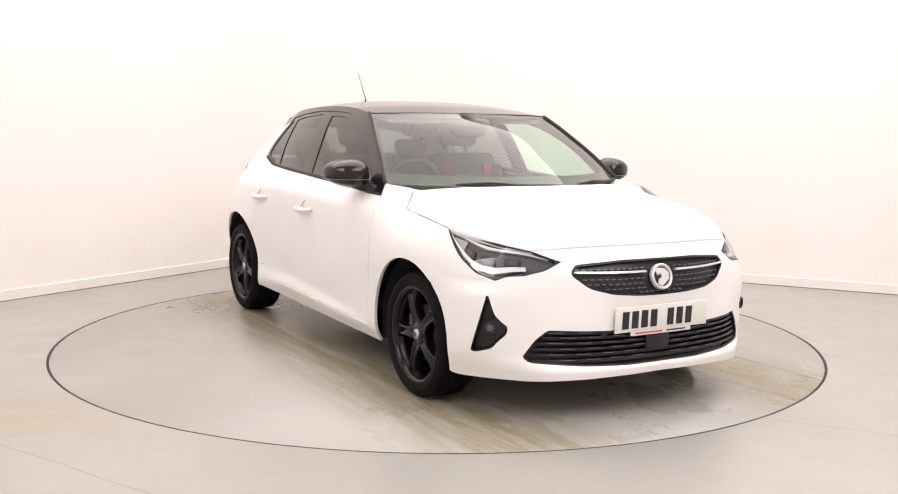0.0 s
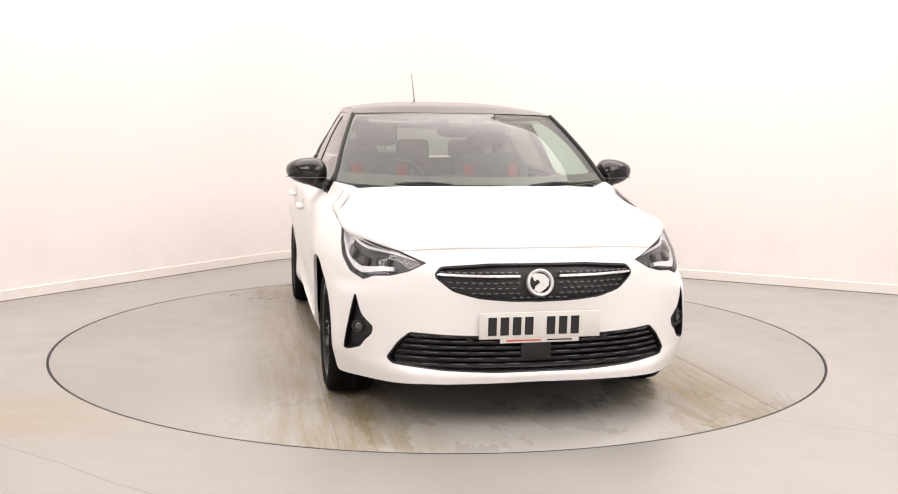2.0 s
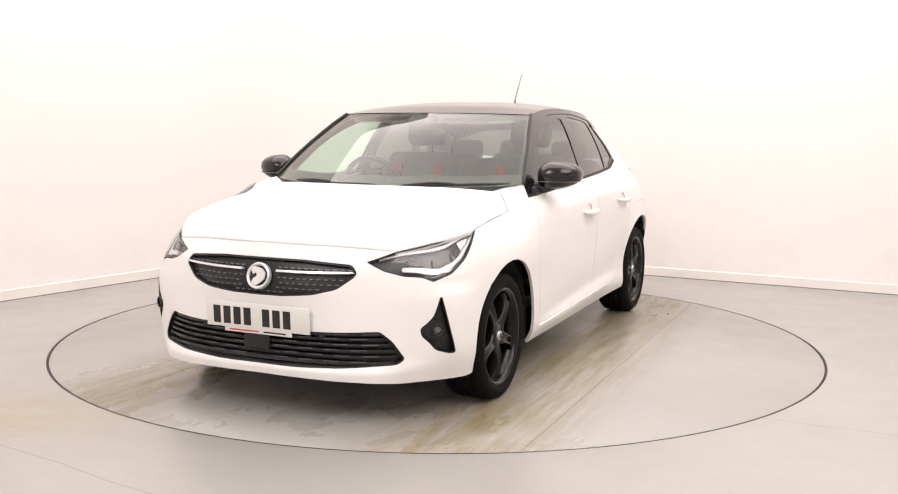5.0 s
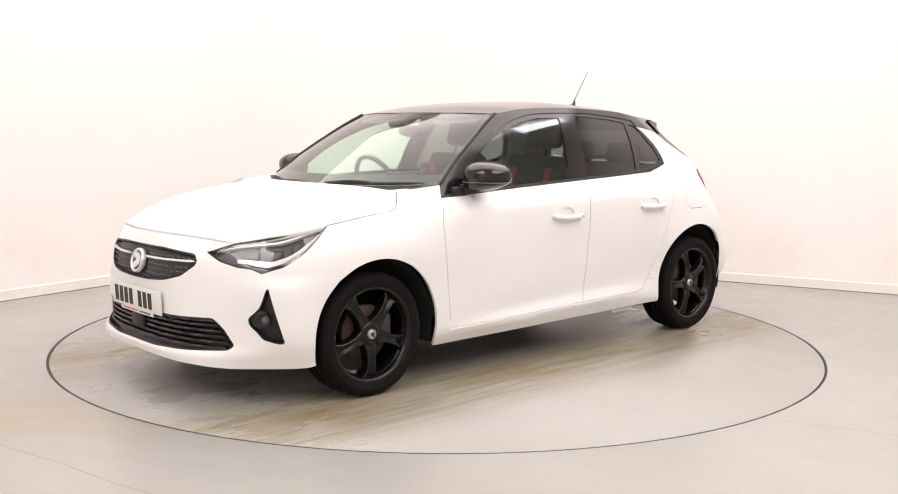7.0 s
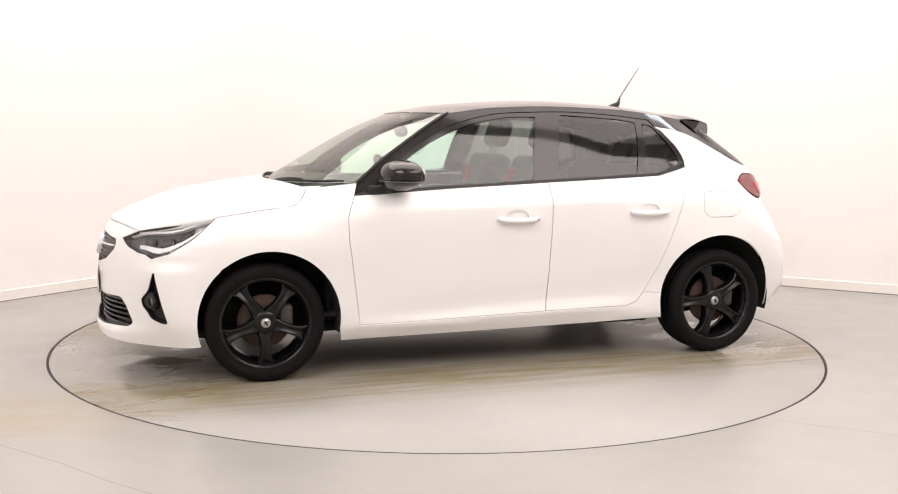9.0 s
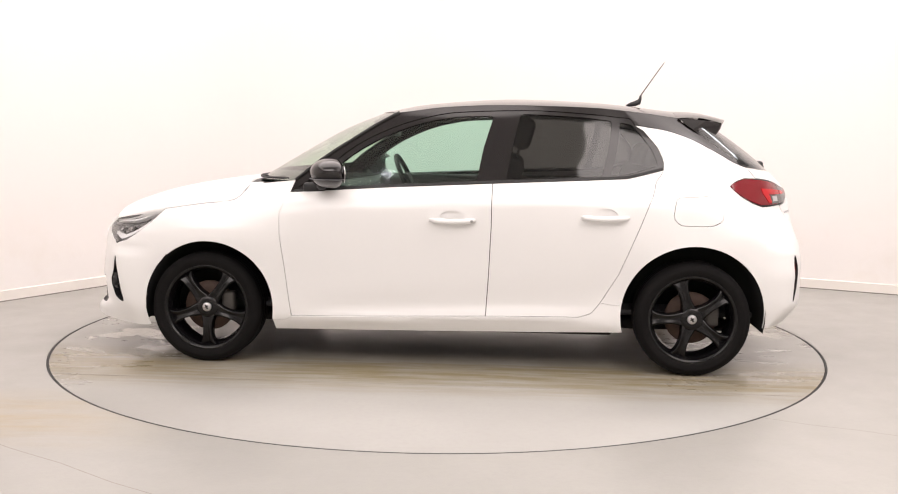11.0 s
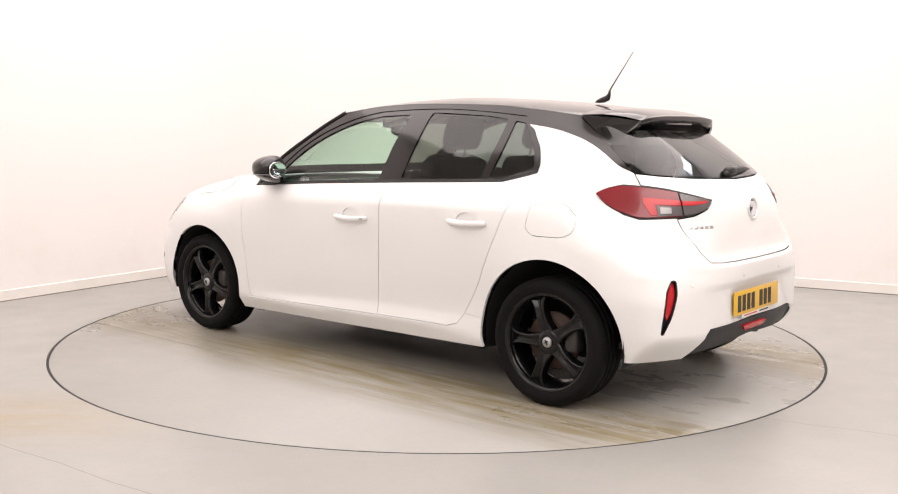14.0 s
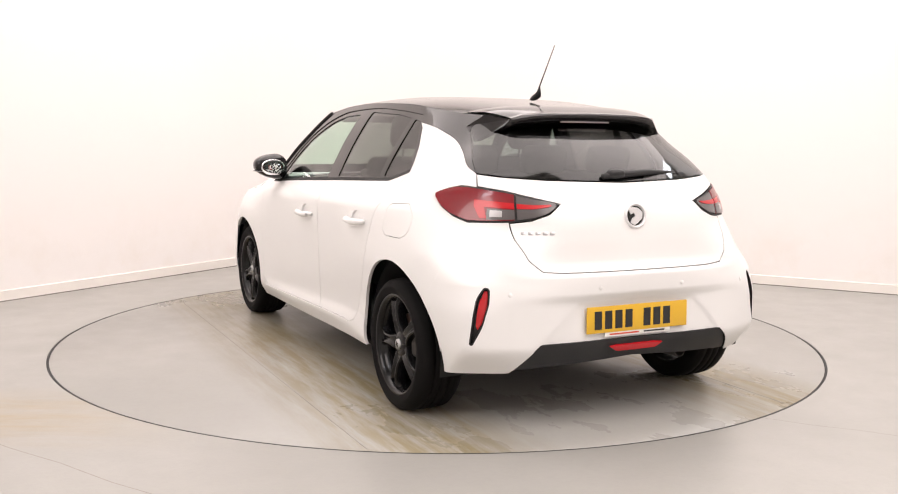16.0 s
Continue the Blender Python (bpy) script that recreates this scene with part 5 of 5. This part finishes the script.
for doors, x0, x1, z, cup in ((front_doors, -.155, .078, .781, CUP_F), (rear_doors, -.930, -.696, .806, CUP_R)):
    for door, sgn in zip(doors, (1, -1)):
        dish = panels("handle_cup", inset(cup, -0.004), WHITE, door, "", "L" if sgn > 0 else "R", off=-0.010, gap=0.0, depth=0.0, step=0.02)
        pts, rad = [], []
        for k in range(13):
            t = k / 12
            x = x0 + (x1 - x0) * t
            lift = .026 * min(1, math.sin(math.pi * min(max(t, .02), .98)) * 2.2)
            px, py, pz = on_skin(x, z - .008 * math.sin(math.pi * t) + .004, lift)
            pts.append((px, sgn * py, pz))
            rad.append(.0150 * (0.35 + 0.65 * min(1, math.sin(math.pi * min(max(t, .04), .96)) * 3)))
        bm = tube(pts, rad, 12)
        hnd = part("door_handle", bm, WHITE, door, "white door handle")
        if sgn > 0 and x0 > -.5:
            px, py, pz = on_skin(-.138, z + .002, .034)
            part("lock", lathe([(.0005, .002), (.007, .002), (.008, -.008)], 16), SILVER, hnd, "small lock").matrix_basis = Matrix.Translation((px, py, pz))
for (a, b, drop) in ((0.30, 0.93, 0), (-0.62, 0.12, 0)):
    n, m = SCREENG.shape[:2]
    pts = []
    for k in range(9):
        j = (a + (b - a) * k / 8 + 1) / 2 * (m - 1)
        p0 = SCREENG[0][int(j)] + (SCREENG[0][min(int(j) + 1, m - 1)] - SCREENG[0][int(j)]) * (j - int(j))
        pts.append(tuple(p0 + np.array([.004, 0, .012])))
    wip = part("wiper", tube(pts, [.004] + [.007] * 7 + [.004], 6), PLASTIC, car, "black windscreen wiper")
    part("wiper_arm", tube([pts[0], tuple(np.array(pts[0]) * .4 + np.array(pts[4]) * .6 + np.array([.012, 0, .012])), tuple(np.array(pts[4]) + np.array([.0, 0, .006]))], .006, 6), PLASTIC, wip)
rw = part("rear_wiper", tube([(-1.755, .10, 1.052), (-1.748, -.02, 1.062), (-1.738, -.14, 1.068), (-1.70, -.30, 1.064), (-1.672, -.40, 1.058)], [.012, .017, .015, .009, .005], 8), PLASTIC, car, "black rear wiper")
part("wiper_cap", superball(.024, .045, .022, 0.8, 16, 10), PLASTIC, rw).matrix_basis = Matrix.Translation((-1.752, .03, 1.064))

# --- cabin
part("headlining", grid_mesh("headlining", ROOFG * np.array([1, .985, 1]) - np.array([0, 0, .03])), LINING, car, "light grey headlining")
dash = part("dashboard", join([bevelled_box(.50, 1.30, .16, .05, Matrix.Translation((.66, 0, .845)) @ pose(0, 0, 0, 0, 8, 0), 3), bevelled_box(.2, .42, .10, .04, Matrix.Translation((.48, -.36, .90)), 3), bevelled_box(.03, .24, .13, .008, Matrix.Translation((.43, 0, .925)) @ pose(0, 0, 0, 0, -10, 0))]), CABIN, car, "dark dashboard with upright centre screen")
ringp = [(math.cos(2 * math.pi * k / 32) * .178, math.sin(2 * math.pi * k / 32) * .178) for k in range(33)]
part("steering_wheel", join([tube([(0, a, b) for a, b in ringp], .015, 8), bevelled_box(.05, .14, .12, .03, None, 3), bevelled_box(.02, .32, .035, .01), bevelled_box(.02, .04, .16, .01, Matrix.Translation((0, 0, -.08)))]), CABIN, car, "black steering wheel").matrix_basis = pose(.33, -.36, .915, 0, 25, 0)


def seat(x, y, w, back_h, red=True):
    base = part("seat", join([bevelled_box(.48, w, .16, .06, Matrix.Translation((x + .20, y, .47)) @ pose(0, 0, 0, 0, -6, 0), 3)]), CLOTH, car, "dark cloth seat with red accents")
    lean = Matrix.Translation((x - .10, y, .52)) @ pose(0, 0, 0, 0, -17, 0)
    part("backrest", join([bevelled_box(.12, w * .96, back_h, .05, lean @ Matrix.Translation((0, 0, back_h / 2)), 3), bevelled_box(.15, .07, back_h * .8, .03, lean @ Matrix.Translation((.03, w * .43, back_h * .45)), 3), bevelled_box(.15, .07, back_h * .8, .03, lean @ Matrix.Translation((.03, -w * .43, back_h * .45)), 3)]), CLOTH, base)
    part("headrest", join([bevelled_box(.10, .26, .18, .045, lean @ Matrix.Translation((.0, 0, back_h + .14)), 3), tube([lean @ Vector((0, .05, back_h - .02)), lean @ Vector((0, .05, back_h + .1))], .006), tube([lean @ Vector((0, -.05, back_h - .02)), lean @ Vector((0, -.05, back_h + .1))], .006)]), CLOTH, base)
    if red:
        for s_ in (1, -1):
            part("red_panel", bevelled_box(.02, .075, .13, .008, lean @ Matrix.Translation((.066, s_ * w * .30, back_h * .74)), 2), REDCLOTH, base, "red cloth accent")


for y in (.36, -.36):
    seat(-.08, y, .50, .60)
bench = part("rear_bench", join([bevelled_box(.48, 1.26, .16, .06, Matrix.Translation((-.72, 0, .52)), 3), bevelled_box(.14, 1.24, .52, .06, Matrix.Translation((-1.02, 0, .80)) @ pose(0, 0, 0, 0, -20, 0), 3)]), CLOTH, car, "dark cloth rear bench")
for y in (.38, 0, -.38):
    part("headrest", bevelled_box(.09, .24, .14, .04, Matrix.Translation((-1.12, y, 1.105)) @ pose(0, 0, 0, 0, -16, 0), 3), CLOTH, bench)
part("parcel_shelf", bevelled_box(.42, 1.08, .02, .008, Matrix.Translation((-1.40, 0, .955))), CABIN, car, "dark parcel shelf")
part("cabin_floor", bevelled_box(2.6, 1.4, .03, .01, Matrix.Translation((-.3, 0, .30))), CABIN, car, "dark cabin floor")
part("bulkhead", bevelled_box(.04, 1.3, .6, .01, Matrix.Translation((.92, 0, .56))), LINER, car, "dark bulkhead")
im = part("interior_mirror", superball(.022, .115, .035), PLASTIC, car, "black interior mirror")
im.matrix_basis = pose(.36, 0, 1.235, 0, 10, 0)
part("sensor_housing", bevelled_box(.12, .14, .05, .02, Matrix.Translation((.43, 0, 1.292)) @ pose(0, 0, 0, 0, 24, 0), 3), PLASTIC, car, "black sensor housing behind the windscreen")
for sgn in (1, -1):
    part("sun_visor", bevelled_box(.14, .34, .015, .006, Matrix.Translation((.27, sgn * .33, 1.305)) @ pose(0, 0, 0, 0, 14, 0)), LINING, car, "grey sun visor")
    part("door_card", bevelled_box(1.75, .03, .46, .012, Matrix.Translation((-.06, sgn * .735, .72))), CABIN, car, "dark door card")
part("tow_eye_cover", lathe([(.019, .0008), (.021, .0014), (.023, .0008), (.023, -.002)], 28, "x"), WHITE, front_bumper, "round white tow eye cover").matrix_basis = pose(2.006, -.335, .525, 0, 0, -16)


# ------------------------------------------------------------------ what moves: the turntable turns and carries the car
TURN = [(0.0, -61.13), (0.5, -63.25), (1.0, -67.27), (1.5, -72.6), (2.0, -78.68), (2.5, -84.6), (3.0, -90.65), (3.5, -96.55), (4.0, -102.6), (4.5, -108.5), (7.0, -138.2), (7.5, -144.1), (8.0, -150.05), (8.5, -155.85), (9.0, -161.7), (11.5, -190.45), (12.0, -196.4), (12.5, -202.3), (13.0, -208.2), (13.5, -214.1), (14.0, -220.05), (14.5, -225.95), (15.0, -231.98), (15.5, -237.9), (16.0, -244.0)]
OFF = Vector((-0.100, 0.039, 0.0))


def motions():
    ts = [k * 0.5 for k in range(33)]
    angles = np.interp(ts, [t for t, a in TURN], [a for t, a in TURN])
    rows_car, rows_disc = [], []
    for t, a in zip(ts, angles):
        turn = pose(0, 0, 0, 0, 0, float(a))
        rows_car.append((t, turn @ Matrix.Translation(OFF)))
        rows_disc.append((t, turn))
    walk(turntable, rows_disc)
    walk(car, rows_car)


motions()
